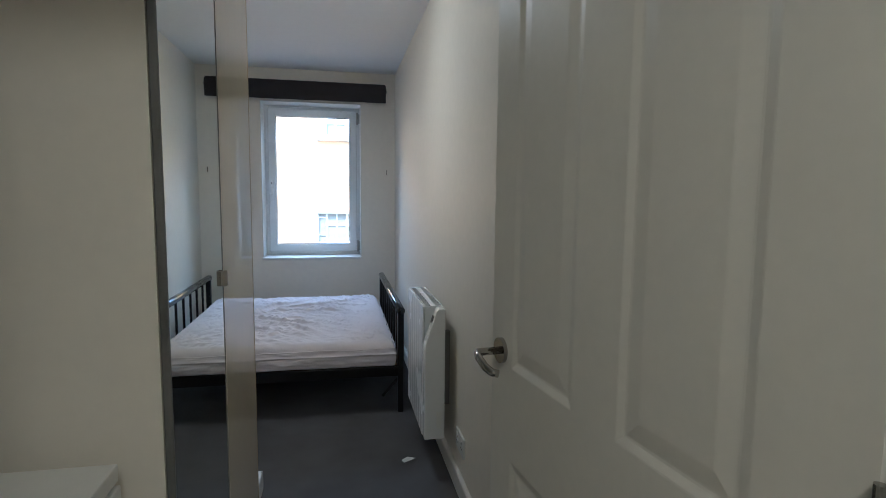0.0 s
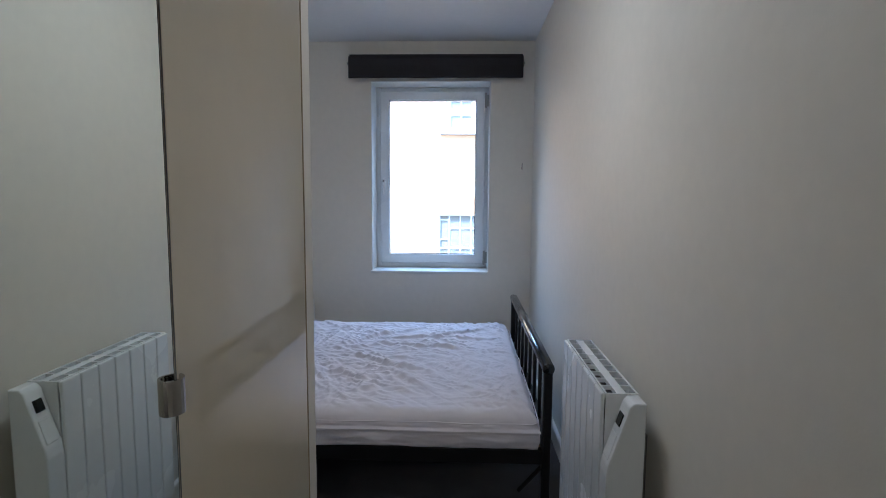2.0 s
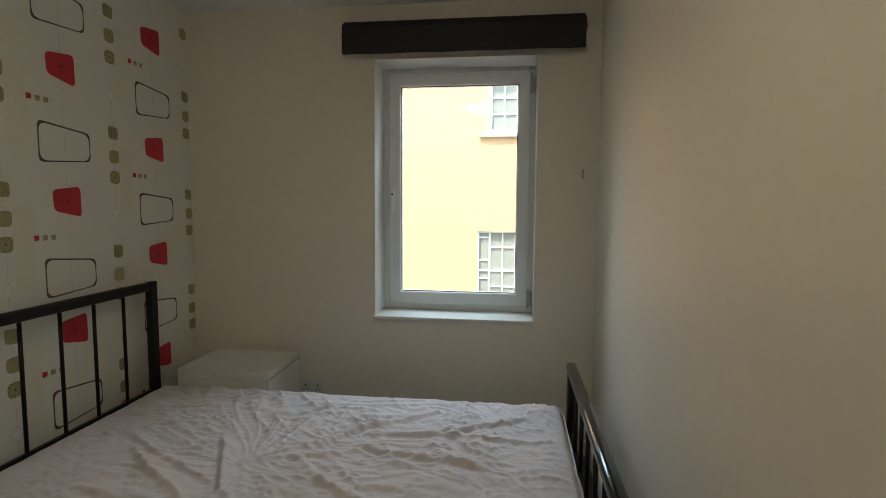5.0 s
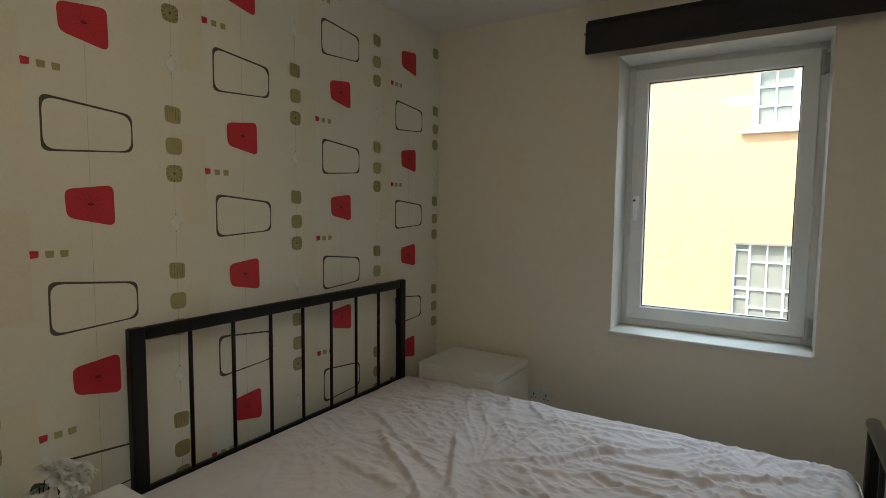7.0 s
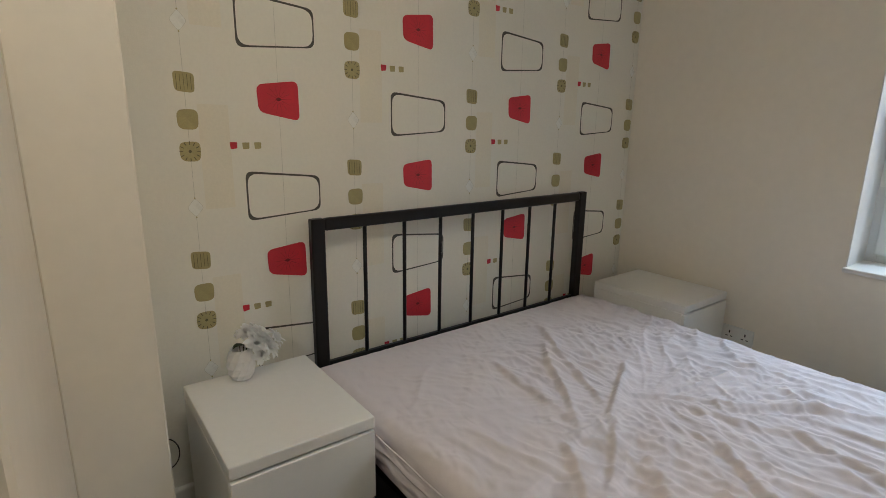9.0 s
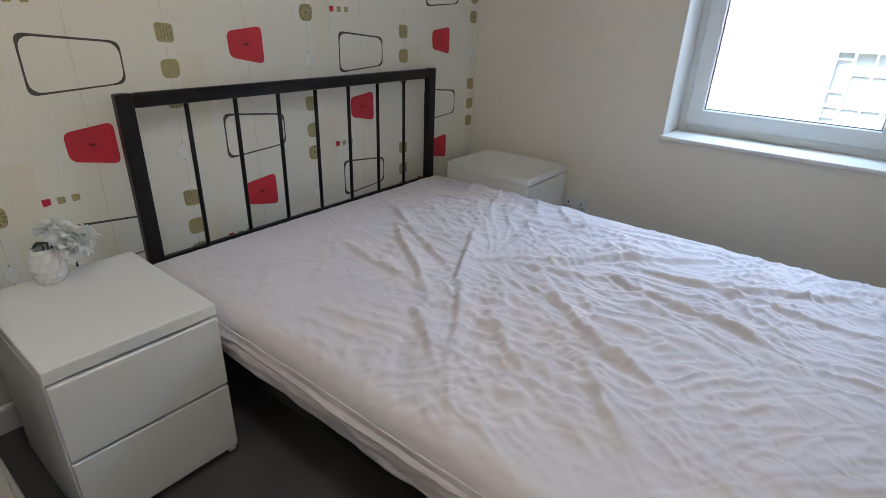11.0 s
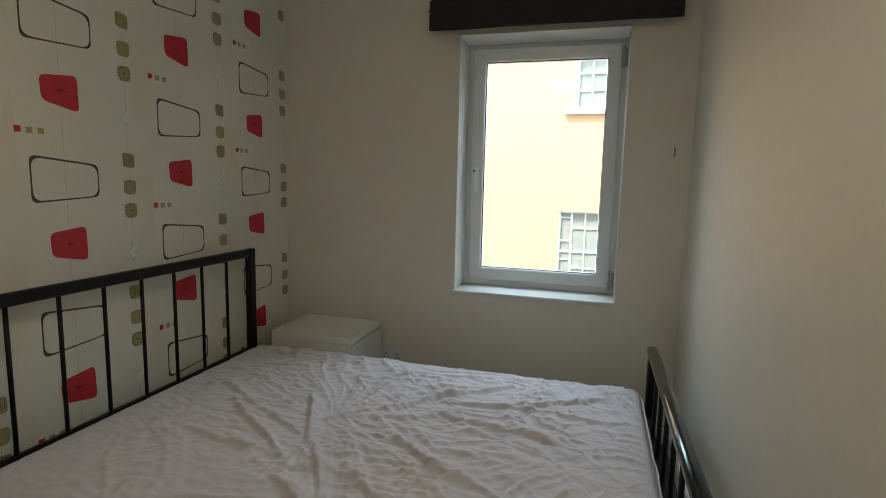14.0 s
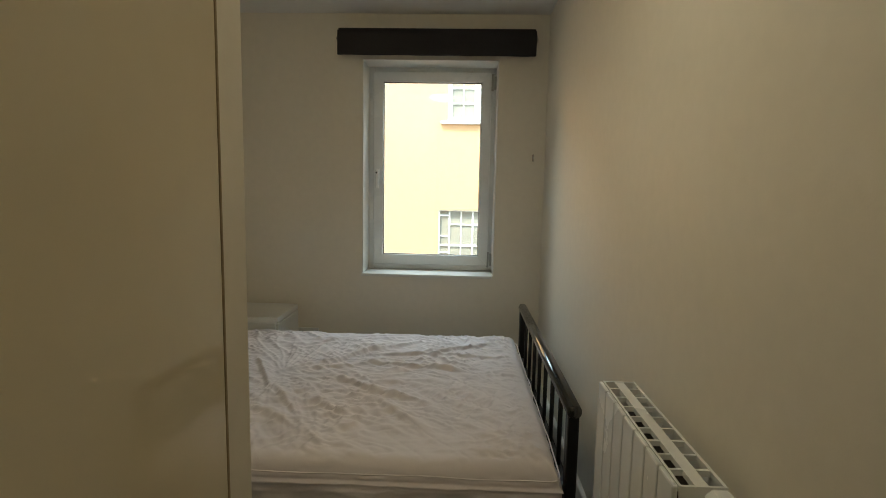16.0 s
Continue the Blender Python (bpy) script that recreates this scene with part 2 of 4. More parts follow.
def prism(bm, outline, depth, hole=None):
    """A flat plate in the local xz plane, its face towards -y, with an outline and perhaps a hole of as many points."""
    n = len(outline)
    f = [bm.verts.new((x, 0, z)) for x, z in outline]
    b = [bm.verts.new((x, depth, z)) for x, z in outline]
    if hole:
        hf = [bm.verts.new((x, 0, z)) for x, z in hole]
        hb = [bm.verts.new((x, depth, z)) for x, z in hole]
    for i in range(n):
        j = (i + 1) % n
        bm.faces.new((f[i], f[j], b[j], b[i]))
        if hole:
            bm.faces.new((f[i], hf[i], hf[j], f[j]))
            bm.faces.new((hf[i], hb[i], hb[j], hf[j]))
    if not hole:
        bm.faces.new(f)
    bmesh.ops.recalc_face_normals(bm, faces=bm.faces)
    return bm


def rounded(pts, r, seg=4):
    """A polygon with rounded corners, as points."""
    out, n = [], len(pts)
    for i in range(n):
        p, a, b = Vector(pts[i]), Vector(pts[i - 1]), Vector(pts[(i + 1) % n])
        d1, d2 = (a - p).normalized(), (b - p).normalized()
        s, e = p + d1 * r, p + d2 * r
        for k in range(seg + 1):
            f = k / seg
            q = (1 - f) ** 2 * s + 2 * f * (1 - f) * p + f ** 2 * e
            out.append((q.x, q.y))
    return out


def mesh_of(name, bm, material, smooth=False):
    me = bpy.data.meshes.new(name)
    bm.to_mesh(me)
    bm.free()
    for p in me.polygons:
        p.use_smooth = smooth
    me.materials.append(material)
    return me


def part(name, bm, material, parent=None, label="", smooth=False):
    """Links a bmesh (or a finished mesh) as one object under a thing or a part."""
    me = mesh_of(name, bm, material, smooth) if isinstance(bm, bmesh.types.BMesh) else bm
    ob = new(name, me)
    if parent:
        ob.parent = parent
    if label:
        tagged(ob, label)
    return ob


def thing(name, label, category, at=(0, 0, 0), rz=0.0, group="", kind=""):
    ob = new(name)
    ob.matrix_basis = pose(*at, 0, 0, rz)
    ob.empty_display_size = 0.1
    return tagged(ob, label, category, group, kind)


def structure(name, bm, material, label, category, smooth=False):
    return tagged(part(name, bm, material, smooth=smooth), label, category, kind="structure")


# ---- the room: plan in metres ----
XL, XR = -1.52, 0.75           # papered wall, long plain wall
YW, YD = 5.15, 0.498            # window wall, wall with the door
H = 2.41
NIB_X = -0.127                 # front of the cupboard's partition walls
NIB0, NIB1 = 2.386, 2.508        # far partition
CUP0, CUP1 = 1.320, 1.372        # near partition
WX0, WX1, WZ0, WZ1 = -0.444, 0.438, 0.731, 2.13   # window opening
T = 0.36                       # outer wall
DX0, DX1, DH = -0.13, 0.652, 2.02                 # doorway
HALL_Y = -1.30

structure("floor", boxes((XL - 0.1, XR + 0.1, HALL_Y - 0.1, YW + 0.02, -0.12, 0.0)), M_CARPET, "charcoal grey short-pile carpet over the whole floor", "floor")
structure("ceiling", boxes((XL - 0.1, XR + 0.1, HALL_Y - 0.1, YW + 0.02, H, H + 0.15)), M_CEIL, "white painted plaster ceiling", "ceiling")
structure("wall_long", boxes((XR, XR + 0.12, HALL_Y, YW, 0, H)), M_WALL, "plain off-white painted wall", "wall")
structure("wall_papered", boxes((XL - 0.12, XL, HALL_Y, YW, 0, H)), M_PAPER, "cream wallpapered wall behind the bed", "wall")
structure("wall_window", boxes((XL - 0.12, WX0, YW, YW + T, -0.1, H + 0.1), (WX1, XR + 0.12, YW, YW + T, -0.1, H + 0.1),
          (WX0, WX1, YW, YW + T, -0.1, WZ0), (WX0, WX1, YW, YW + T, WZ1, H + 0.1)), M_WALL, "off-white painted wall around the window opening", "wall")
structure("wall_door", boxes((XL, DX0 - 0.035, YD - 0.11, YD, 0, H), (DX1 + 0.035, XR, YD - 0.11, YD, 0, H),
          (DX0 - 0.035, DX1 + 0.035, YD - 0.11, YD, DH + 0.035, H)), M_WALL, "off-white painted wall with the doorway", "wall")
structure("wall_hall_end", boxes((XL - 0.12, XR + 0.12, HALL_Y - 0.12, HALL_Y, 0, H)), M_WALL, "plain off-white hall wall", "wall")
structure("wall_cupboard_near", boxes((XL, NIB_X, CUP0, CUP1, 0, H)), M_WALL, "off-white end wall of the fitted wardrobe", "wall")
structure("wall_cupboard_far", boxes((XL, NIB_X, NIB0, NIB1, 0, H), bevel=0.004, seg=1), M_WALL, "off-white end wall of the fitted wardrobe facing the bed", "wall")
structure("wall_pier", boxes((XL, -1.06, NIB1, 2.70, 0, H), bevel=0.004, seg=1), M_WALL, "off-white boxed pier in the corner beside the bed", "wall")
structure("wall_cupboard_header", boxes((NIB_X - 0.10, NIB_X - 0.002, CUP1, NIB0, 2.25, H)), M_WALL, "off-white panel above the sliding doors", "wall")


def skirting(name, x0, x1, y0, y1, face):
    """A skirting board with a rounded top, its long face towards face."""
    bm = boxes((x0, x1, y0, y1, 0, 0.085))
    top = [e for e in bm.edges if all(v.co.z > 0.08 for v in e.verts)]
    want = {"-x": lambda v: v.co.x < x0 + 1e-4, "+x": lambda v: v.co.x > x1 - 1e-4, "-y": lambda v: v.co.y < y0 + 1e-4, "+y": lambda v: v.co.y > y1 - 1e-4}[face]
    bmesh.ops.bevel(bm, geom=[e for e in top if all(want(v) for v in e.verts)], offset=0.01, segments=3, profile=0.5, affect="EDGES")
    return structure(name, bm, M_GLOSS, "white gloss-painted skirting board", "skirting board")


skirting("baseboard_long", XR - 0.018, XR, YD, YW - 0.018, "-x")
skirting("baseboard_window", XL + 0.018, XR - 0.018, YW - 0.018, YW, "-y")
skirting("baseboard_papered", XL, XL + 0.018, 2.70, YW - 0.018, "+x")
skirting("baseboard_pier", -1.06, -1.042, NIB1 + 0.018, 2.718, "+x")
skirting("baseboard_pier_side", XL + 0.018, -1.06, 2.70, 2.718, "+y")
skirting("baseboard_cupboard_far", -1.042, NIB_X + 0.018, NIB1, NIB1 + 0.018, "+y")
skirting("baseboard_nib", NIB_X, NIB_X + 0.018, NIB0 + 0.02, NIB1, "+x")
skirting("baseboard_cupboard_near", XL, NIB_X, CUP0 - 0.018, CUP0, "-y")


def unseen_fill_light(label, x, y, glow):
    """Added, unseen fill light in a flush round fitting: metal ring and opal dome."""
    c = thing("unseen_fill_light", label, "ceiling light", (x, y, H), group="flush ceiling lights")
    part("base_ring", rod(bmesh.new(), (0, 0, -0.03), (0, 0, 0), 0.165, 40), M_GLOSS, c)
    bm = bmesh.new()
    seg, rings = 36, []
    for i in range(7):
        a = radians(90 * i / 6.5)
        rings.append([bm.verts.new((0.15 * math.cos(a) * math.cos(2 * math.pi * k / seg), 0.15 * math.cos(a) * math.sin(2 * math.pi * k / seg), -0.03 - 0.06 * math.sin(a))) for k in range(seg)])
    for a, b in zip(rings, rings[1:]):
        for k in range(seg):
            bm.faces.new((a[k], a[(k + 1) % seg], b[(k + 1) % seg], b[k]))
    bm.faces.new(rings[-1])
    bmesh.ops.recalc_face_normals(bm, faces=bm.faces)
    part("diffuser", bm, glow, c, "glowing opal dome of the added fill light", smooth=True)


# fill lights added overhead, out of view, to brighten bedroom and hall
unseen_fill_light("unseen opal fill light added to brighten the bedroom", -0.05, 2.80, M_FILL)
unseen_fill_light("unseen opal fill light added to brighten the hall", 0.25, -0.40, M_FILL_HALL)

# doorway lining and architrave
structure("door_frame", boxes((DX0 - 0.035, DX0, YD - 0.115, YD + 0.005, 0, DH), (DX1, DX1 + 0.035, YD - 0.115, YD + 0.005, 0, DH),
          (DX0 - 0.035, DX1 + 0.035, YD - 0.115, YD + 0.005, DH, DH + 0.035), bevel=0.002, seg=1), M_GLOSS, "white gloss-painted door lining", "door frame")
structure("trim_architrave", boxes((DX0 - 0.085, DX0 - 0.01, YD + 0.005, YD + 0.02, 0, DH + 0.07), (DX1 + 0.01, DX1 + 0.075, YD + 0.005, YD + 0.02, 0, DH + 0.07),
          (DX0 - 0.01, DX1 + 0.01, YD + 0.005, YD + 0.02, DH + 0.01, DH + 0.07), bevel=0.004), M_GLOSS, "white gloss-painted architrave", "trim")


# ---- window ----
def window():
    w = thing("window_1", "white single-sash tilt window with closed clear pane", "window", kind="structure")
    yf = YW + 0.215
    fr = 0.045
    part("window_frame", boxes((WX0, WX0 + fr, yf, yf + 0.07, WZ0, WZ1), (WX1 - fr, WX1, yf, yf + 0.07, WZ0, WZ1),
         (WX0 + fr, WX1 - fr, yf, yf + 0.07, WZ1 - fr, WZ1), (WX0 + fr, WX1 - fr, yf, yf + 0.07, WZ0, WZ0 + fr), bevel=0.004), M_UPVC, w)
    a0, a1, c0, c1 = WX0 + 0.036, WX1 - 0.036, WZ0 + 0.036, WZ1 - 0.032
    p0, p1, q0, q1 = -0.338, 0.335, 0.838, 2.028
    ys = yf - 0.016
    outer = [(a0, c0), (a1, c0), (a1, c1), (a0, c1)]
    inner = [(p0, q0), (p1, q0), (p1, q1), (p0, q1)]
    bm = bmesh.new()
    prism(bm, outer, 0.075, inner)
    bmesh.ops.translate(bm, verts=bm.verts, vec=(0, ys, 0))
    es = [e for e in bm.edges if all(abs(v.co.y - ys) < 1e-4 for v in e.verts)]
    bmesh.ops.bevel(bm, geom=es, offset=0.006, segments=3, profile=0.5, affect="EDGES")
    sash = part("sash", bm, M_UPVC, w)
    part("gasket", prism(bmesh.new(), [(p0 - 0.002, q0 - 0.002), (p1 + 0.002, q0 - 0.002), (p1 + 0.002, q1 + 0.002), (p0 - 0.002, q1 + 0.002)], 0.006,
         [(p0 + 0.004, q0 + 0.004), (p1 - 0.004, q0 + 0.004), (p1 - 0.004, q1 - 0.004), (p0 + 0.004, q1 - 0.004)]), M_SEAL, sash, "black rubber glazing gasket").location = (0, ys + 0.026, 0)
    pane = part("pane", boxes((p0 - 0.004, p1 + 0.004, ys + 0.036, ys + 0.042, q0 - 0.004, q1 + 0.004)), M_GLASS, sash, "clear glass pane")
    pane.visible_shadow = False
    h = bmesh.new()
    box(h, -0.385, -0.361, ys - 0.012, ys, 1.365, 1.435, bevel=0.004)
    rod(h, (-0.373, ys - 0.010, 1.415), (-0.373, ys - 0.042, 1.415), 0.009)
    box(h, -0.384, -0.362, ys - 0.050, ys - 0.034, 1.300, 1.428, bevel=0.005)
    hd = part("handle", h, M_HANDLE, sash, "white lever window handle")
    part("key_lock", rod(bmesh.new(), (-0.3765, ys - 0.0515, 1.408), (-0.3765, ys - 0.046, 1.408), 0.0062, 16), M_SEAL, hd, "small black key lock")
    for z0 in (WZ0 + 0.03, WZ1 - 0.16):
        hb = bmesh.new()
        rod(hb, (WX1 - 0.03, ys - 0.010, z0), (WX1 - 0.03, ys - 0.010, z0 + 0.11), 0.009)
        box(hb, WX1 - 0.028, WX1 - 0.004, ys - 0.008, ys + 0.018, z0 + 0.012, z0 + 0.098, bevel=0.003)
        part("hinge", hb, M_HINGE, sash, "grey plastic hinge cover")
    part("window_sill", boxes((WX0 - 0.006, WX1 - 0.010, YW - 0.022, yf, WZ0 - 0.018, WZ0 + 0.002), bevel=0.005), M_GLOSS, w, "white gloss-painted sill board")
    part("reveal_lining", boxes((WX0 - 0.0, WX0 + 0.006, YW - 0.003, yf, WZ0 + 0.002, WZ1 - 0.006), (WX1 - 0.006, WX1, YW - 0.003, yf, WZ0 + 0.002, WZ1 - 0.006),
         (WX0, WX1, YW - 0.003, yf, WZ1 - 0.006, WZ1), bevel=0.002, seg=1), M_GLOSS, w, "white gloss-painted reveal")


window()


# ---- blind above the window ----
def blind():
    b = thing("roller_blind", "dark brown fabric blind folded up above the window", "blind")
    x0, x1 = -0.585, 0.656
    bm = bmesh.new()
    # a stack of folded fabric: front face slightly bellied, lower folds behind
    n = 28
    prof = [(5.052, 2.282), (5.046, 2.262), (5.047, 2.215), (5.044, 2.17), (5.046, 2.137), (5.052, 2.131), (5.060, 2.136), (5.062, 2.145), (5.070, 2.134), (5.080, 2.137),
            (5.088, 2.150), (5.098, 2.142), (5.106, 2.150), (5.108, 2.282)]
    cols = []
    for i in range(n + 1):
        x = x0 + (x1 - x0) * i / n
        cols.append([bm.verts.new((x, y + 0.0015 * math.sin(i * 1.7 + k), z + 0.001 * math.sin(i * 0.9))) for k, (y, z) in enumerate(prof)])
    for a, c in zip(cols, cols[1:]):
        for k in range(len(prof)):
            kk = (k + 1) % len(prof)
            bm.faces.new((a[k], a[kk], c[kk], c[k]))
    bm.faces.new(cols[0])
    bm.faces.new(cols[-1][::-1])
    bmesh.ops.recalc_face_normals(bm, faces=bm.faces)
    part("folded_fabric", bm, M_BLIND, b)
    part("head_rail", boxes((x0 + 0.004, x1 - 0.004, 5.062, 5.146, 2.283, 2.296), bevel=0.002), M_BLIND, b)
    for x in (x0 - 0.008, x1 + 0.001):
        br = boxes((x, x + 0.007, 5.072, 5.149, 2.215, 2.262), bevel=0.002, seg=1)
        rod(br, (x - 0.004, 5.07, 2.235), (x + 0.010, 5.07, 2.235), 0.008)
        part("bracket", br, M_CHROME, b, "small metal side bracket")


blind()


def hook(x, z):
    h = thing("blind_cord_hook", "small grey metal cord hook on the wall", "hook", (x, YW, z), group="cord hooks beside the window")
    bm = bmesh.new()
    box(bm, -0.004, 0.004, -0.003, 0.0, -0.02, 0.02, bevel=0.001, seg=1)
    part("plate", bm, M_CHROME, h)
    bm = bmesh.new()
    tube(bm, [(0, -0.002, 0.012), (0, -0.016, 0.014), (0, -0.020, 0.022)], 0.003, 8)
    tube(bm, [(0, -0.002, -0.012), (0, -0.016, -0.014), (0, -0.020, -0.022)], 0.003, 8)
    part("prongs", bm, M_CHROME, h)


hook(0.672, 1.515)


# ---- bed ----
BX0, BX1, BY0, BY1 = -1.465, 0.612, 3.243, 4.702


def bed():
    bed = thing("bed_frame", "black tubular metal double bed frame with barred ends", "bed")
    s = 0.045
    # head: square frame with thin bars
    xh = BX0
    for y in (BY0, BY1 - s - 0.005):
        part("head_post", boxes((xh, xh + s * 0.75, y, y + s + 0.005, 0, 0.966), bevel=0.006), M_BLACK, bed)
    hb = part("head_top_rail", boxes((xh + 0.001, xh + s * 0.75 - 0.001, BY0 + s + 0.004, BY1 - s - 0.004, 0.966 - s, 0.9655), bevel=0.011, seg=3), M_BLACK, bed, smooth=True)
    part("head_lower_rail", boxes((xh + 0.006, xh + 0.026, BY0 + s, BY1 - s, 0.40, 0.43), bevel=0.004), M_BLACK, bed)
    for y in (3.454, 3.627, 3.801, 3.973, 4.145, 4.315, 4.487):
        part("bar", rod(bmesh.new(), (xh + 0.016, y, 0.41), (xh + 0.016, y, 0.93), 0.0075, 12), M_BLACK, hb, smooth=True)
    # foot: lower, rounded rail on flat posts
    xf = BX1
    for y in (BY0, BY1 - 0.048):
        part("foot_post", boxes((xf - 0.042, xf - 0.006, y, y + 0.048, 0, 0.625), bevel=0.007), M_BLACK, bed)
    part("foot_lower_rail", boxes((xf - 0.036, xf - 0.012, BY0 + 0.04, BY1 - 0.04, 0.30, 0.335), bevel=0.006), M_BLACK, bed)
    rail = bmesh.new()
    rings = []
    for y, k in ((BY0 - 0.002, 0.90), (BY0 + 0.001, 1.0), (BY1 - 0.001, 1.0), (BY1 + 0.002, 0.90)):
        ring = []
        for i in range(28):
            a = 2 * math.pi * i / 28
            c, n = math.cos(a), math.sin(a)
            ring.append(rail.verts.new((xf - 0.024 + 0.0235 * k * math.copysign(abs(c) ** 0.75, c), y, 0.6235 + 0.0215 * k * math.copysign(abs(n) ** 0.85, n))))
        rings.append(ring)
    for p, q in zip(rings, rings[1:]):
        for i in range(28):
            j = (i + 1) % 28
            rail.faces.new((p[i], p[j], q[j], q[i]))
    rail.faces.new(rings[0][::-1])
    rail.faces.new(rings[-1])
    bmesh.ops.recalc_face_normals(rail, faces=rail.faces)
    fb = part("foot_top_rail", rail, M_RAIL, bed, smooth=True)
    for i in range(7):
        y = BY0 + 0.048 + (BY1 - BY0 - 0.096) * (i + 1) / 8
        part("bar", rod(bmesh.new(), (xf - 0.024, y, 0.32), (xf - 0.024, y, 0.615), 0.0085, 12), M_BLACK, fb, smooth=True)
    for y in (BY0 + 0.004, BY1 - 0.034):
        part("side_rail", boxes((xh + 0.02, xf - 0.03, y, y + 0.03, 0.226, 0.288), bevel=0.004), M_BLACK, bed)
    part("centre_rail", boxes((xh + 0.03, xf - 0.03, 3.95, 3.98, 0.226, 0.271), bevel=0.003), M_BLACK, bed)
    part("centre_leg", rod(bmesh.new(), (-0.45, 3.965, 0), (-0.45, 3.965, 0.230), 0.016), M_BLACK, bed)
    tb = bmesh.new()
    tube(tb, [(xf - 0.03, BY0 + 0.03, 0.215), (xf - 0.13, BY0 + 0.03, 0.10), (xf - 0.13, BY0 + 0.03, 0.19)][:2], 0.009, 8)
    part("brace", tb, M_BLACK, bed)
    for i in range(14):
        x = -1.36 + i * 0.143
        part("slat", boxes((x, x + 0.07, BY0 + 0.036, BY1 - 0.036, 0.272, 0.288), bevel=0.003, seg=1), M_WOOD, bed)
    return bed


bed()


def mattress():
    """A mattress in a loose white protector: domed top with folds that fan out, soft upright sides with a piped seam."""
    x0, x1, y0, y1, z0, z1 = -1.418, 0.548, 3.222, 4.70, 0.290, 0.444
    nx, ny = 400, 300
    bm = bmesh.new()
    cx, cy = (x0 + x1) / 2, (y0 + y1) / 2

    def ridge(u, v, w, sharp):
        return max(0.0, 1 - abs(noise.noise(Vector((u, v, w)))) * 3.0) ** sharp

    # the longest folds, which meet near the middle: both ends, and the height in millimetres
    LONG = ((-1.03, 3.99, -0.60, 3.65, 19), (-1.20, 4.13, -0.63, 3.82, 16), (-0.76, 4.14, -0.57, 3.77, 20), (-0.60, 3.96, 0.05, 4.54, 18),
            (-0.57, 3.56, -0.33, 3.40, 17), (-0.53, 3.73, -0.34, 3.45, 18), (-0.35, 3.92, 0.07, 3.65, 20), (-0.26, 4.14, 0.30, 3.98, 18),
            (-0.18, 4.26, 0.45, 4.27, 15), (-1.08, 3.75, -0.61, 3.65, 12), (-0.40, 3.67, -0.02, 3.43, 13), (-0.77, 3.40, -0.48, 3.46, 10),
            (-0.06, 4.23, 0.46, 4.51, 13), (-0.52, 4.00, -0.06, 4.16, 12), (-0.49, 3.32, -0.50, 3.44, 10), (-0.10, 3.66, 0.08, 3.44, 14))

    def fold(x, y):
        # slack cloth: folds that run together near the middle, broken up by short crinkles
        wx = 0.030 * noise.noise(Vector((x * 3.1, y * 3.1, 5))) + 0.008 * noise.noise(Vector((x * 11, y * 11, 25)))
        wy = 0.030 * noise.noise(Vector((x * 3.1, y * 3.1, 15))) + 0.008 * noise.noise(Vector((x * 11, y * 11, 35)))
        X, Y = x + wx, y + wy
        h = 0.0
        for ax, ay, bx, by, mm in LONG:
            ux, uy = bx - ax, by - ay
            L = math.hypot(ux, uy)
            f = ((X - ax) * ux + (Y - ay) * uy) / (L * L)
            if -0.15 < f < 1.15:
                d = ((X - ax) * uy - (Y - ay) * ux) / L
                ends = min(1.0, (f + 0.15) / 0.35, (1.15 - f) / 0.35)
                wd = 0.020 if d > 0 else 0.060
                h += 0.001 * mm * max(0.0, ends) * max(0.0, 1 - abs(d) / wd) ** 1.35
        # calm towards the near head corner, busiest in the middle and towards the foot
        busy = min(1.0, max(0.22, 0.25 + 0.9 * ((x + 1.25) * 0.9 + (y - 3.45) * 0.55)))
        dx, dy = X + 0.56, Y - 3.95
        r = math.hypot(dx, dy) + 1e-6
        c1, s1 = dx / r, dy / r
        spread = min(1.0, r / 0.22) * math.exp(-(r / 1.1) ** 2)
        h += 0.0075 * busy * spread * ridge(c1 * 3.4, s1 * 3.4, r * 1.2, 1.4)
        h += 0.0042 * busy * spread * ridge(c1 * 8.0 + 9, s1 * 8.0, r * 2.6, 1.4)
        for k, (deg, su, sv, amp, gs) in enumerate(((-28, 1.8, 8.0, 0.015, 1.5), (33, 2.0, 9.0, 0.012, 1.8), (-52, 4.0, 17.0, 0.027, 2.3), (10, 4.0, 19.0, 0.027, 2.6),
                                                    (48, 8.0, 27.0, 0.022, 3.1), (-20, 9.0, 33.0, 0.021, 3.6))):
            c, sn = math.cos(radians(deg)), math.sin(radians(deg))
            u, v = c * X + sn * Y, -sn * X + c * Y
            gate = min(1.0, max(0.1, 0.45 + 1.6 * noise.noise(Vector((x * gs, y * gs, 50 + 7 * k)))))
            # a sharp crest between sloping facets
            h += amp * busy * gate * max(0.0, 0.40 - abs(noise.noise(Vector((u * su, v * sv, 3.3 * k)))))
        h += 0.0016 * noise.noise(Vector((x * 26, y * 26, 2)))
        # diamond quilting, clearer towards the foot
        q = min(abs(((x + y) / 0.15) % 1 - 0.5), abs(((x - y) / 0.15) % 1 - 0.5))
        h -= 0.0026 * max(0.0, 1 - q / 0.07) * min(1.0, max(0.10, (x + 0.3) / 0.6))
        return h

    grid = []
    R = 0.045
    for j in range(ny + 1):
        row = []
        for i in range(nx + 1):
            x, y = x0 + (x1 - x0) * i / nx, y0 + (y1 - y0) * j / ny
            d = min(x - x0, x1 - x, y - y0, y1 - y)
            edge = R - math.sqrt(max(0, R * R - (R - min(d, R)) ** 2))
            dome = 0.006 * (1 - ((x - cx) / (x1 - cx)) ** 4) * (1 - ((y - cy) / (y1 - cy)) ** 4)
            row.append(bm.verts.new((x, y, z1 - edge + dome + fold(x, y) * min(1.0, d / 0.075))))
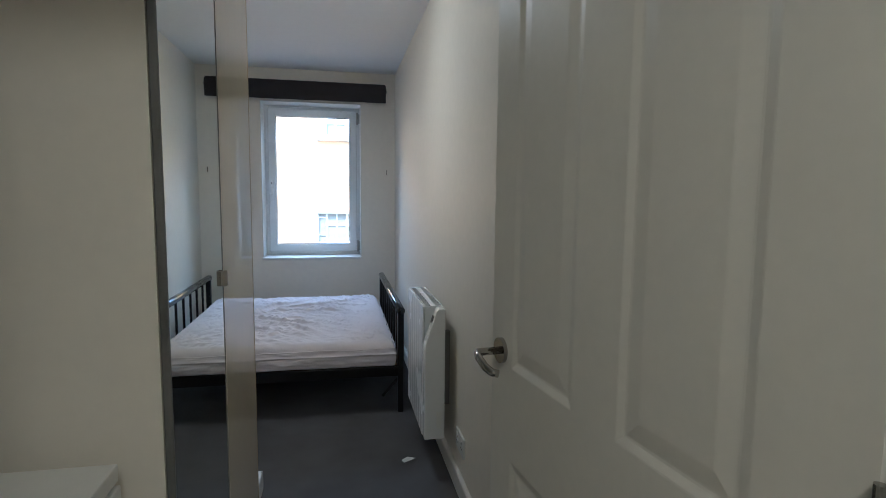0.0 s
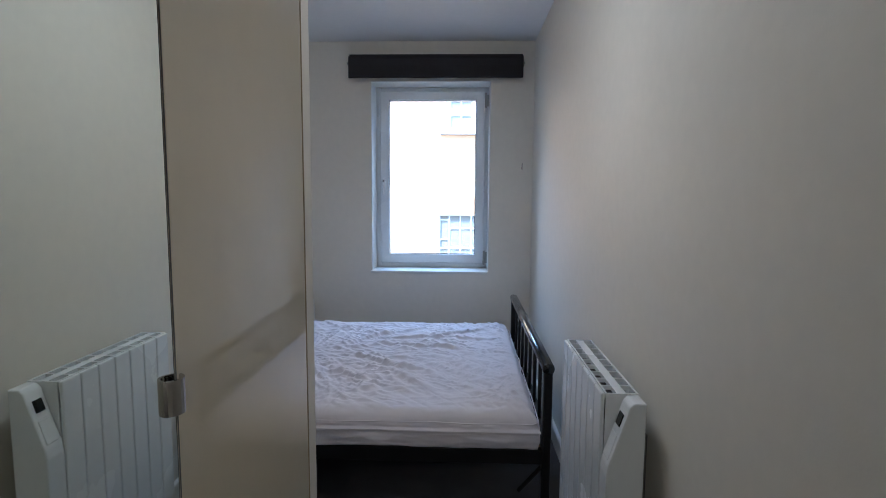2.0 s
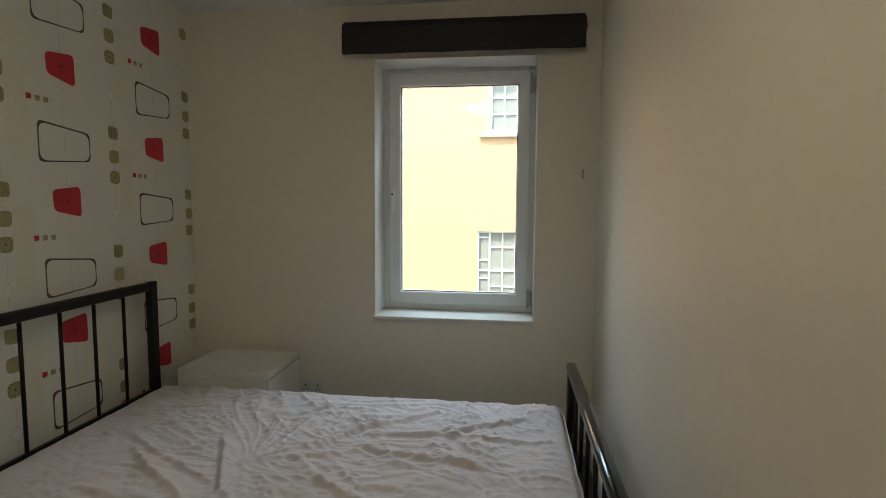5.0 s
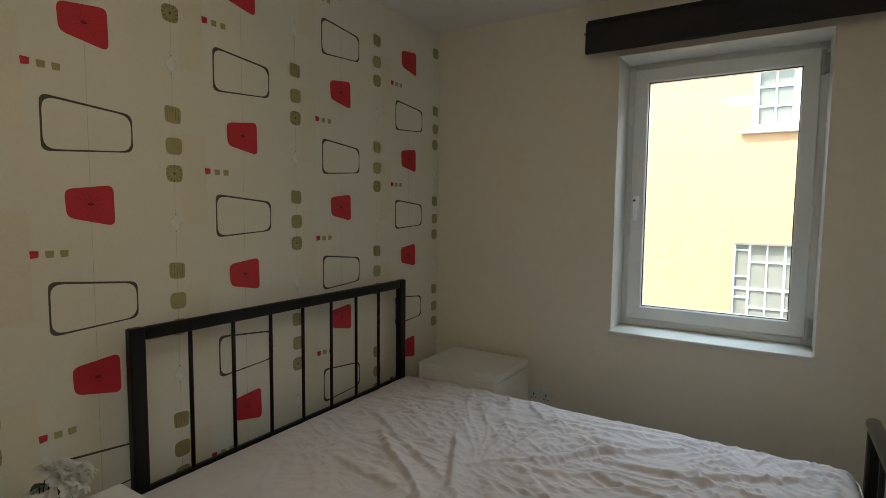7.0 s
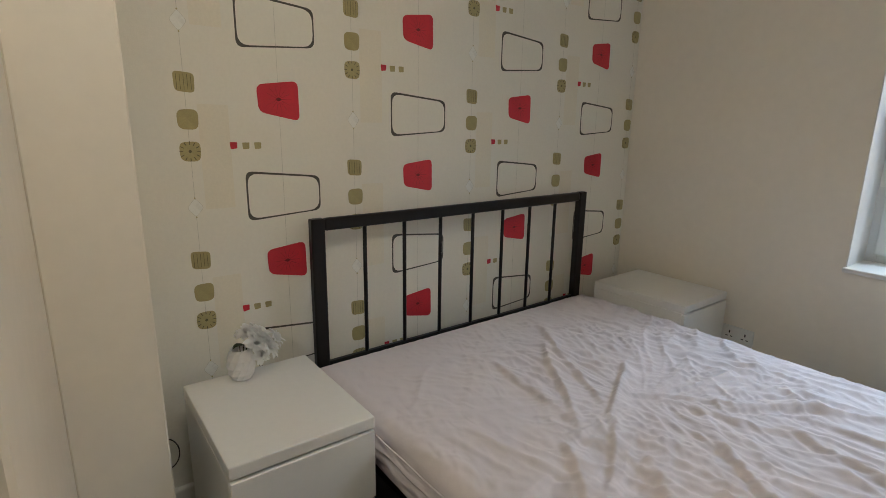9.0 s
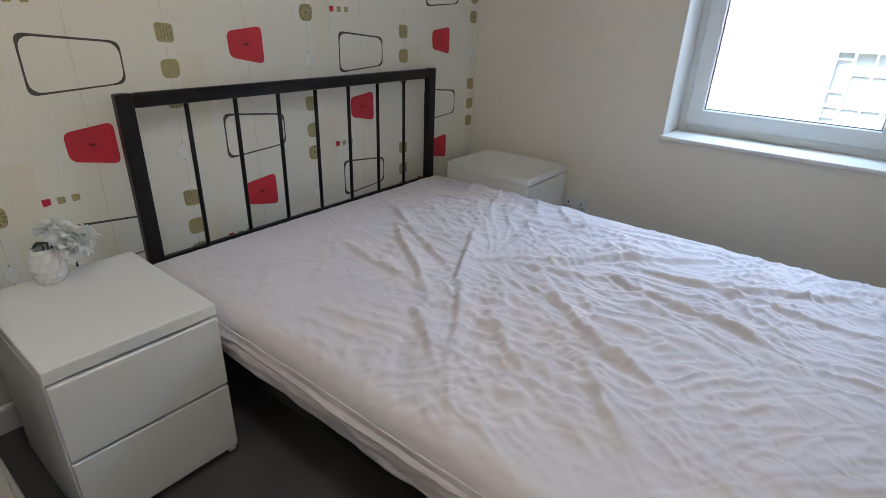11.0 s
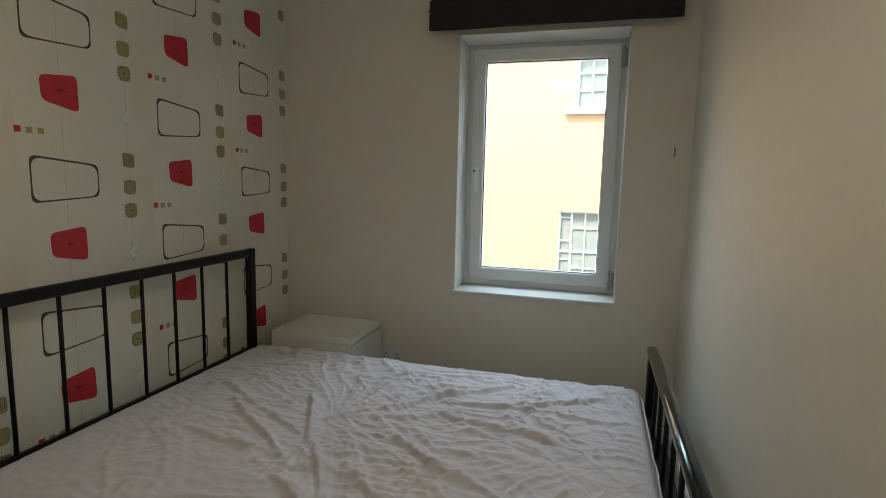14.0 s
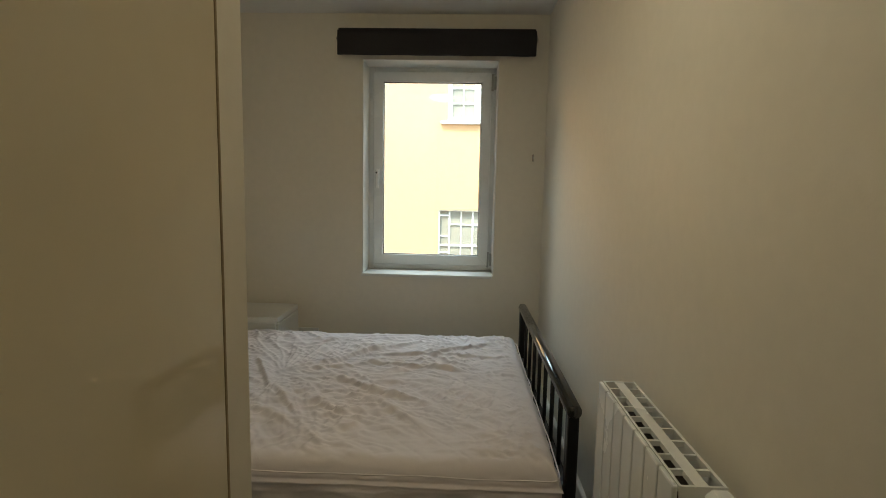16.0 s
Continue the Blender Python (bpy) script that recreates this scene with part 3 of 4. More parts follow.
        grid.append(row)
    for j in range(ny):
        for i in range(nx):
            bm.faces.new((grid[j][i], grid[j][i + 1], grid[j + 1][i + 1], grid[j + 1][i]))
    loop = [grid[0][i] for i in range(nx)] + [grid[j][nx] for j in range(ny)] + [grid[ny][i] for i in range(nx, 0, -1)] + [grid[j][0] for j in range(ny, 0, -1)]
    prev = loop
    n = len(loop)
    levels = 20
    base = [(v.co.x, v.co.y, v.co.z) for v in loop]
    for k in range(1, levels + 1):
        f = k / levels
        cur = []
        for i, (x, y, z) in enumerate(base):
            nxn, nyn = (x - cx) / (x1 - cx), (y - cy) / (y1 - cy)
            out = Vector((nxn ** 9, nyn ** 9, 0))
            out = out.normalized() if out.length > 1e-6 else Vector((0, 0, 0))
            s = i / n * 60
            bulge = 0.012 * math.sin(math.pi * f) + 0.007 * noise.noise(Vector((s * 1.2, f * 2.0, 4))) + 0.0035 * noise.noise(Vector((s * 0.35, f * 5.0, 7))) + 0.0025 * noise.noise(Vector((s * 2.1, f * 9.0, 17)))
            if abs(f - 0.22) < 0.05:
                bulge += 0.007
            if abs(f - 0.30) < 0.03:
                bulge -= 0.004
            if f > 0.9:
                bulge -= (f - 0.9) * 0.25
            zz = z + (z0 + 0.006 * noise.noise(Vector((s * 0.3, 1, 1))) + 0.004 - z) * f
            cur.append(bm.verts.new((x + out.x * bulge, y + out.y * bulge, zz)))
        for i in range(n):
            j = (i + 1) % n
            bm.faces.new((prev[i], cur[i], cur[j], prev[j]))
        prev = cur
    bm.faces.new(prev)
    bmesh.ops.recalc_face_normals(bm, faces=bm.faces)
    mt = part("mattress", bm, M_CLOTH, smooth=True)
    seam = bmesh.new()
    o, zs = 0.008, 0.408
    ring = rounded([(x0 - o, y0 - o), (x1 + o, y0 - o), (x1 + o, y1 + o), (x0 - o, y1 + o)], 0.05, 6)
    pts = []
    for a, b in zip(ring, ring[1:] + ring[:1]):
        m = max(1, int((Vector(b) - Vector(a)).length / 0.05))
        pts += [(a[0] + (b[0] - a[0]) * k / m, a[1] + (b[1] - a[1]) * k / m) for k in range(m)]
    tube(seam, [(x + 0.004 * noise.noise(Vector((x * 9, y * 9, 8))), y + 0.004 * noise.noise(Vector((x * 9, y * 9, 12))), zs + 0.007 * noise.noise(Vector((x * 5, y * 5, 1)))) for x, y in pts + pts[:1]], 0.0026, 8)
    part("piping", seam, M_CLOTH, mt, "piped seam round the mattress edge", smooth=True)
    return tagged(mt, "white mattress in a loose creased cotton protector, unmade", "mattress")


mattress()


# ---- drawer units ----
def drawer_unit(name, label, category, w, d, h, drawers, at, rz, group=""):
    """Front towards local -y; origin on the floor at the middle of the front."""
    u = thing(name, label, category, at, rz, group)
    t = 0.022
    part("top", boxes((-w / 2, w / 2, 0.0, d, h - t * 1.6, h), bevel=0.0035), M_FOIL, u)
    for x in (-w / 2, w / 2 - t):
        part("side_panel", boxes((x, x + t, 0.014, d, 0, h - t * 1.6), bevel=0.0025, seg=1), M_FOIL, u)
    part("back_panel", boxes((-w / 2 + t, w / 2 - t, d - 0.008, d - 0.002, 0.03, h - t * 1.6)), M_FOIL, u)
    part("plinth", boxes((-w / 2 + t, w / 2 - t, 0.03, 0.045, 0, 0.05)), M_FOIL, u)
    lo, hi = 0.032, h - t * 1.6 - 0.007
    step = (hi - lo) / drawers
    for i in range(drawers):
        z0, z1 = lo + i * step + (0.008 if i else 0.0), lo + (i + 1) * step
        f = boxes((-w / 2 + 0.002, w / 2 - 0.002, -0.004, 0.014, z0, z1), bevel=0.003)
        dr = part("drawer_front", f, M_FOIL, u)
        part("drawer_box", boxes((-w / 2 + t + 0.003, w / 2 - t - 0.003, 0.014, d - 0.03, z0 + 0.02, z1 - 0.004)), M_FOIL, dr)
    return u


BS = "bedside tables either side of the bed"
drawer_unit("bedside_table", "white two-drawer bedside table standing against the papered wall", "bedside table", 0.388, 0.485, 0.506, 2, (-0.909, 2.988, 0), 90, BS)
drawer_unit("bedside_table", "white two-drawer bedside table in the window corner", "bedside table", 0.388, 0.485, 0.514, 2, (-0.878, 4.923, 0), 90, BS)
drawer_unit("chest_of_drawers", "white three-drawer chest against the wardrobe's end wall", "chest of drawers", 0.70, 0.46, 0.782, 3, (-0.191, 0.912, 0), 90)


# ---- flowers ----
def flower_vase(x, y, z):
    v = thing("vase_with_flowers", "white ceramic vase with white artificial flowers on the bedside table", "vase", (x, y, z))
    bm = bmesh.new()
    prof = [(0.024, 0.0), (0.032, 0.004), (0.040, 0.022), (0.043, 0.044), (0.041, 0.068), (0.034, 0.090), (0.030, 0.100), (0.026, 0.098), (0.028, 0.084), (0.002, 0.02)]
    seg = 12
    rings = [[bm.verts.new((r * math.cos(2 * math.pi * k / seg + i * 0.26), r * math.sin(2 * math.pi * k / seg + i * 0.26), zz)) for k in range(seg)] for i, (r, zz) in enumerate(prof)]
    for a, b in zip(rings, rings[1:]):
        for k in range(seg):
            bm.faces.new((a[k], a[(k + 1) % seg], b[(k + 1) % seg], b[k]))
    bm.faces.new(rings[0][::-1])
    bm.faces.new(rings[-1])
    bmesh.ops.recalc_face_normals(bm, faces=bm.faces)
    part("vase_body", bm, M_VASE, v)
    rnd = random.Random(4)

    def bloom(c, r, tilt):
        bm = bmesh.new()
        for ring, (n, rr, el) in enumerate(((11, 1.0, 5), (10, 0.9, 32), (8, 0.7, 58), (4, 0.45, 78))):
            for k in range(n):
                a = 2 * math.pi * (k + 0.4 * ring) / n + rnd.uniform(-0.2, 0.2)
                e = radians(el + rnd.uniform(-14, 14))
                m = Matrix.Rotation(a, 4, "Z") @ Matrix.Rotation(-e, 4, "Y")
                L, W = r * rr * rnd.uniform(0.85, 1.15), r * rr * 0.36
                rows = []
                for i in range(5):
                    f = i / 4
                    ww = W * math.sin(math.pi * (0.12 + 0.80 * f)) 
                    rows.append([bm.verts.new(m @ Vector((L * f, ww * s, 0.10 * L * (s * s) + 0.16 * L * math.sin(f * 3) + rnd.uniform(-1, 1) * 0.03 * L))) for s in (-1, -0.4, 0.4, 1)])
                for p, q in zip(rows, rows[1:]):
                    for s in range(3):
                        bm.faces.new((p[s], p[s + 1], q[s + 1], q[s]))
        bmesh.ops.transform(bm, matrix=Matrix.Translation(c) @ Euler(tilt).to_matrix().to_4x4(), verts=bm.verts)
        return bm

    for c, r, tilt in (((0.034, 0.034, 0.112), 0.044, (-0.5, 0.7, 0)), ((0.016, 0.054, 0.130), 0.044, (-0.7, 0.2, 0)), ((0.0, 0.026, 0.140), 0.040, (0.0, 0.1, 0)),
                       ((0.038, 0.072, 0.098), 0.040, (-0.9, 0.5, 0)), ((0.022, 0.100, 0.112), 0.036, (-1.0, 0.3, 0)), ((0.046, 0.044, 0.082), 0.032, (-0.6, 1.1, 0))):
        part("flower", bloom(c, r, tilt), M_PETAL, v, smooth=True)
    for c, a in (((0.012, 0.012, 0.110), -1.3),):
        bm = bmesh.new()
        rows = []
        for i in range(5):
            f = i / 4
            ww = 0.014 * math.sin(math.pi * (0.05 + 0.93 * f))
            rows.append([bm.verts.new((0.04 * f, ww * s, 0.006 * math.sin(f * 3) + 0.004 * abs(s))) for s in (-1, 0, 1)])
        for p, q in zip(rows, rows[1:]):
            for s in range(2):
                bm.faces.new((p[s], p[s + 1], q[s + 1], q[s]))
        bmesh.ops.transform(bm, matrix=Matrix.Translation(c) @ Matrix.Rotation(a, 4, "Z"), verts=bm.verts)
        part("leaf", bm, M_LEAF, v)
    for k in range(4):
        part("stem", rod(bmesh.new(), (0, 0, 0.03), (0.015 * math.cos(k * 1.6), 0.02 + 0.02 * math.sin(k * 1.6), 0.112), 0.0015, 6), M_LEAF, v)


flower_vase(-1.345, 2.955, 0.506)


# ---- fitted wardrobe with sliding doors ----
def wardrobe():
    w = thing("sliding_wardrobe", "fitted wardrobe with one mirrored and one cream gloss sliding door", "wardrobe")
    ztop = 2.25
    part("top_track", boxes((NIB_X - 0.02, -0.085, CUP0 + 0.005, NIB0 - 0.02, ztop, ztop + 0.05), bevel=0.003), M_ALU, w)
    part("floor_track", boxes((NIB_X - 0.02, -0.090, CUP0 + 0.005, NIB0 - 0.02, 0.0, 0.010), bevel=0.002), M_ALU, w)
    xm = -0.1097
    md = part("mirror_door", boxes((NIB_X + 0.002, xm - 0.006, 1.3285, 1.8395, 0.014, ztop)), M_ALU, w, "grey-edged mirrored sliding door")
    part("mirror", boxes((xm - 0.006, xm, 1.3285, 1.8400, 0.020, ztop - 0.004)), M_MIRROR, md, "clear silvered mirror glass")
    part("edge_trim", boxes((NIB_X + 0.002, xm + 0.002, 1.321, 1.328, 0.014, ztop), bevel=0.002, seg=1), M_ALU, md, "grey metal edge trim")
    xp = -0.1075
    # the gloss door slides in front of the mirror
    pd = part("gloss_door", boxes((xp - 0.0180, xp, 1.842, 2.374, 0.014, ztop), bevel=0.0006, seg=1), M_SLIDE, w, "cream high-gloss sliding door")
    part("edge_band", boxes((xp - 0.0020, xp - 0.0006, 1.8409, 1.8418, 0.014, ztop)), M_GAP, pd, "dark door edge band")
    # strip added to draw the brown line at the door's far end
    part("edge_strip", boxes((xp - 0.0190, xp + 0.0012, 2.3744, 2.3798, 0.014, ztop), bevel=0.0008, seg=1), M_EDGEBROWN, pd, "narrow brown strip along the door's far edge")
    # bow handle clipped round the leading edge
    hb = bmesh.new()
    pts = []
    for i in range(13):
        a = math.pi * (-0.5 + i / 12 * 1.0)
        pts.append((a))
    zc, hh = 1.054, 0.022
    outer, inner = [], []
    for a in pts:
        outer.append((xp - 0.009 + 0.022 * math.cos(a), 1.832 + 0.019 * math.sin(a)))
        inner.append((xp - 0.009 + 0.0185 * math.cos(a), 1.832 + 0.0155 * math.sin(a)))
    ring = outer + inner[::-1]
    lo = [hb.verts.new((x, y, zc - hh)) for x, y in ring]
    up = [hb.verts.new((x, y, zc + hh)) for x, y in ring]
    n = len(ring)
    for i in range(n):
        j = (i + 1) % n
        hb.faces.new((lo[i], lo[j], up[j], up[i]))
    for vs in (lo[::-1], up):
        for i in range(len(pts) - 1):
            a, b, c, d = vs[i], vs[i + 1], vs[n - 2 - i], vs[n - 1 - i]
            hb.faces.new((a, b, c, d))
    bmesh.ops.recalc_face_normals(hb, faces=hb.faces)
    part("pull_handle", hb, M_CHROME, pd, "curved chrome pull handle")


wardrobe()


# ---- panelled door, open ----
def door():
    W, HH, TH = 0.745, 2.0, 0.038
    ang = 97.5
    d = thing("door_1", "white painted panelled door standing wide open", "door", (DX1 - 0.002, YD + 0.012, 0.006), ang, kind="structure")
    # local: x from hinge to latch, face with the visible panels towards +y (the room's middle)
    cols, rows = ((0.113, 0.327), (0.437, 0.653)), ((0.20, 0.767), (0.956, 1.88))
    xs = [0.0] + [v for c in cols for v in c] + [W]
    zs = [0.0] + [v for r in rows for v in r] + [HH]
    slab = bmesh.new()
    box(slab, 0, W, -TH, -0.012, 0, HH, bevel=0.001, seg=1)
    for i in range(len(xs) - 1):
        for j in range(len(zs) - 1):
            if not (i % 2 and j % 2):
                slab.faces.new([slab.verts.new((x, 0, z)) for x, z in ((xs[i], zs[j]), (xs[i], zs[j + 1]), (xs[i + 1], zs[j + 1]), (xs[i + 1], zs[j]))])
    rim = [slab.verts.new((x, y, z)) for y in (0.0, -0.012) for x, z in ((0, 0), (W, 0), (W, HH), (0, HH))]
    for i in range(4):
        k = (i + 1) % 4
        slab.faces.new((rim[i], rim[k], rim[4 + k], rim[4 + i]))
    bmesh.ops.remove_doubles(slab, verts=slab.verts, dist=1e-5)
    part("door_slab", slab, M_DOORP, d)
    for c0, c1 in cols:
        for r0, r1 in rows:
            bm = bmesh.new()

            # a moulding that falls away from the face, and a field raised again inside it
            def rect(o, y):
                return [bm.verts.new((x, y, z)) for x, z in ((c0 + o, r0 + o), (c0 + o, r1 - o), (c1 - o, r1 - o), (c1 - o, r0 + o))]
            loops = [rect(0.0, 0.0), rect(0.003, -0.0004), rect(0.009, -0.0019), rect(0.015, -0.0034), rect(0.019, -0.0037), rect(0.022, -0.0035), rect(0.044, -0.0009), rect(0.047, -0.0007)]
            for p, q in zip(loops, loops[1:]):
                for i in range(4):
                    bm.faces.new((p[i], p[(i + 1) % 4], q[(i + 1) % 4], q[i]))
            bm.faces.new(loops[-1])
            bmesh.ops.recalc_face_normals(bm, faces=bm.faces)
            if sum(f.normal.y for f in bm.faces) < 0:
                bmesh.ops.reverse_faces(bm, faces=bm.faces)
            part("panel_moulding", bm, M_DOORP, d)
    for side, y0, y1 in ((1, 0.0, 0.008), (-1, -TH - 0.008, -TH)):
        hx, hz = W - 0.048, 0.983
        hd = bmesh.new()
        rod(hd, (hx, y0, hz), (hx, y1, hz), 0.026, 24)
        ros = part("rose", hd, M_CHROME, d, "round chrome handle rose", smooth=False)
        lv = bmesh.new()
        e = y1 if side > 0 else y0
        tube(lv, [(hx, e, hz), (hx, e + side * 0.042, hz), (hx - 0.003, e + side * 0.048, hz - 0.001), (hx - 0.014, e + side * 0.050, hz - 0.006), (hx - 0.040, e + side * 0.047, hz - 0.018),
                  (hx - 0.058, e + side * 0.040, hz - 0.024), (hx - 0.066, e + side * 0.030, hz - 0.025)], 0.0078, 14)
        bmesh.ops.create_uvsphere(lv, u_segments=12, v_segments=8, radius=0.0082, matrix=Matrix.Translation((hx - 0.001, e + side * 0.046, hz)))
        part("lever", lv, M_CHROME, ros, "curved chrome lever handle", smooth=True)
    part("latch_plate", boxes((W - 0.0005, W + 0.0015, -TH / 2 - 0.011, -TH / 2 + 0.011, 0.90, 1.06)), M_CHROME, d, "metal latch plate")
    for z in (0.22, 1.0, 1.75):
        part("hinge", rod(bmesh.new(), (-0.003, 0.004, z), (-0.003, 0.004, z + 0.075), 0.005, 10), M_CHROME, d, "metal butt hinge")


door()


# ---- heater ----
def heater():
    h = thing("wall_heater", "white slatted electric panel heater fixed to the wall", "heater")
    x0, x1 = 0.606, 0.702
    y0, y1, z0, z1 = 2.482, 3.055, 0.180, 0.797
    # ribbed body: seven upright fins
    n = 7
    end = 0.062
    fy0 = y0 + end
    pitch = (y1 - fy0) / n
    part("core", boxes((x0 + 0.012, x1, fy0, y1 - 0.003, z0 + 0.01, z1 - 0.075)), M_RAD, h)
    for i in range(n):
        a = fy0 + i * pitch
        part("fin", boxes((x0, x0 + 0.011, a + 0.0016, a + pitch - 0.0016, z0, z1), bevel=0.0045, seg=2), M_RAD, h)
    # grille on top: two rows of slots between thin ribs
    part("end_panel", boxes((x0 + 0.012, x1 - 0.001, y1 - 0.006, y1, z0 + 0.01, z1 - 0.012), (x0 + 0.012, x1 - 0.001, fy0, fy0 + 0.004, z1 - 0.075, z1 - 0.012), (x1 - 0.004, x1, fy0 + 0.004, y1 - 0.006, z1 - 0.075, z1 - 0.012)), M_RAD, h)
    # near-black plate below the slots paints the shade inside the heater
    part("grille_shade_plate", boxes((x0 + 0.013, x1 - 0.006, fy0 + 0.005, y1 - 0.007, z1 - 0.0745, z1 - 0.066)), M_DARK, h, "dark plate painting the shade below the grille slots")
    part("grille_bar", boxes((x0 + 0.011, x0 + 0.016, fy0, y1, z1 - 0.012, z1)), M_RAD, h)
    part("grille_bar", boxes((x0 + 0.040, x0 + 0.064, fy0, y1, z1 - 0.012, z1)), M_RAD, h)
    part("grille_bar", boxes((x1 - 0.006, x1, fy0, y1, z1 - 0.012, z1)), M_RAD, h)
    for i in range(10):
        a = fy0 + (y1 - fy0) * i / 9
        a = min(a, y1 - 0.006)
        for b0, b1 in ((x0 + 0.016, x0 + 0.040), (x0 + 0.064, x1 - 0.006)):
            part("grille_rib", boxes((b0, b1, a, a + 0.006, z1 - 0.012, z1 - 0.0005)), M_RAD, h)
    # control end: sloping fascia with a display
    bm = bmesh.new()
    prof = [(z0 + 0.004, x0 + 0.002), (z1 - 0.19, x0 + 0.002), (z1 - 0.165, x0 + 0.006), (z1 - 0.012, x0 + 0.055), (z1 - 0.002, x0 + 0.066), (z1 - 0.002, x1), (z0 + 0.004, x1)]
    a = [bm.verts.new((x, y0, z)) for z, x in prof]
    b = [bm.verts.new((x, fy0 - 0.001, z)) for z, x in prof]
    bm.faces.new(a)
    bm.faces.new(b[::-1])
    for i in range(len(prof)):
        j = (i + 1) % len(prof)
        bm.faces.new((a[i], b[i], b[j], a[j]))
    bmesh.ops.recalc_face_normals(bm, faces=bm.faces)
    bmesh.ops.bevel(bm, geom=list(bm.edges), offset=0.004, segments=2, profile=0.5, affect="EDGES")
    ce = part("control_end", bm, M_RAD, h)
    th = math.atan2(0.049, 0.153)
    dsp = part("display", boxes((-0.002, 0.002, -0.015, 0.015, -0.017, 0.017), bevel=0.001, seg=1), M_SCREEN, ce, "small black display")
    dsp.matrix_basis = Matrix.Translation((x0 + 0.0405, (y0 + fy0) / 2, z1 - 0.054)) @ Matrix.Rotation(th, 4, "Y")
    flap = part("control_flap", boxes((-0.002, 0.002, -0.020, 0.020, -0.034, 0.034), bevel=0.002), M_RAD, ce)
    flap.matrix_basis = Matrix.Translation((x0 + 0.0195, (y0 + fy0) / 2, z1 - 0.122)) @ Matrix.Rotation(th, 4, "Y")
    part("rating_label", boxes((x0 + 0.058, x0 + 0.082, y0 - 0.0008, y0 + 0.001, 0.235, 0.315)), M_PLASTIC, ce, "small white rating label")
    for y in (y0 + 0.12, y1 - 0.12):
        part("bracket", boxes((x1, XR - 0.0005, y, y + 0.03, 0.30, 0.66)), M_ALU, h)


heater()


# ---- sockets, cable ----
def socket(name, label, x, y, z, w, face):
    s = thing(name, label, "socket", (x, y, z), face, group="electric sockets in the room")
    part("plate", boxes((-w / 2, w / 2, -0.010, 0, -0.043, 0.043), bevel=0.003), M_PLASTIC, s)
    for g in ((-w / 4, w / 4) if w > 0.1 else (0,)):
        for dx, dz, sx, sz in ((0, 0.012, 0.003, 0.007), (-0.011, -0.010, 0.005, 0.0025), (0.011, -0.010, 0.005, 0.0025)):
            part("slot", boxes((g + dx - sx, g + dx + sx, -0.0106, -0.0098, dz - sz, dz + sz)), M_SLOT, s)
        part("switch", boxes((g - 0.006, g + 0.006, -0.0135, -0.009, 0.023, 0.036), bevel=0.001, seg=1), M_PLASTIC, s)
    return s


socket("double_socket", "white double socket low on the window wall", -0.815, YW, 0.30, 0.146, 0)
socket("double_socket", "white double socket low on the long wall behind the door", XR, 2.34, 0.23, 0.146, -90)
socket("fused_spur", "white fused heater switch on the long wall", XR, 3.46, 0.36, 0.086, -90)


def cable():
    bm = bmesh.new()
    pts = []
    for i in range(17):
        a = radians(90 - 180 * i / 16)
        pts.append((XL + 0.020 + 0.006 * math.cos(a), 2.703 + 0.075 * max(0.0, math.cos(a)) ** 0.6, 0.232 + 0.060 * math.sin(a)))
    tube(bm, pts, 0.0022, 8)
    return tagged(part("power_cable", bm, M_CABLE, smooth=True), "thin black cable looped out of the pier behind the bedside table", "cable")


cable()


def scrap():
    bm = bmesh.new()
    vs = [bm.verts.new((x, y, 0.003 + h)) for x, y, h in ((0, 0, 0), (0.045, 0.012, 0.008), (0.060, 0.034, 0.002), (0.02, 0.038, 0.010), (-0.012, 0.02, 0.004))]
    c = bm.verts.new((0.022, 0.02, 0.016))
    for i in range(5):
        bm.faces.new((vs[i], vs[(i + 1) % 5], c))
    bm.faces.new(vs[::-1])
    ob = tagged(part("paper_scrap", bm, M_PAPERBIT), "small white scrap of paper lying on the carpet", "paper scrap")
    ob.location = (0.535, 2.635, 0)


scrap()


# ---- outside ----
FY = 8.6
structure("ground", boxes((-150, 150, -150, 150, -3.2, -3.0)), M_GROUND, "grey concrete ground of the alley", "ground")
structure("outer_building", boxes((XL - 0.4, XL - 0.13, HALL_Y - 0.4, YW + T, -3.0, H + 0.3), (XR + 0.13, XR + 0.4, HALL_Y - 0.4, YW + T, -3.0, H + 0.3),
          (XL - 0.4, XR + 0.4, HALL_Y - 0.4, HALL_Y - 0.13, -3.0, H + 0.3), (XL - 0.13, XR + 0.13, YW + 0.03, YW + T, -3.0, -0.11),
          (XL - 0.4, XR + 0.4, HALL_Y - 0.4, YW + T, H + 0.16, H + 0.4)), M_BRICK, "plain rendered outside of the building", "building")


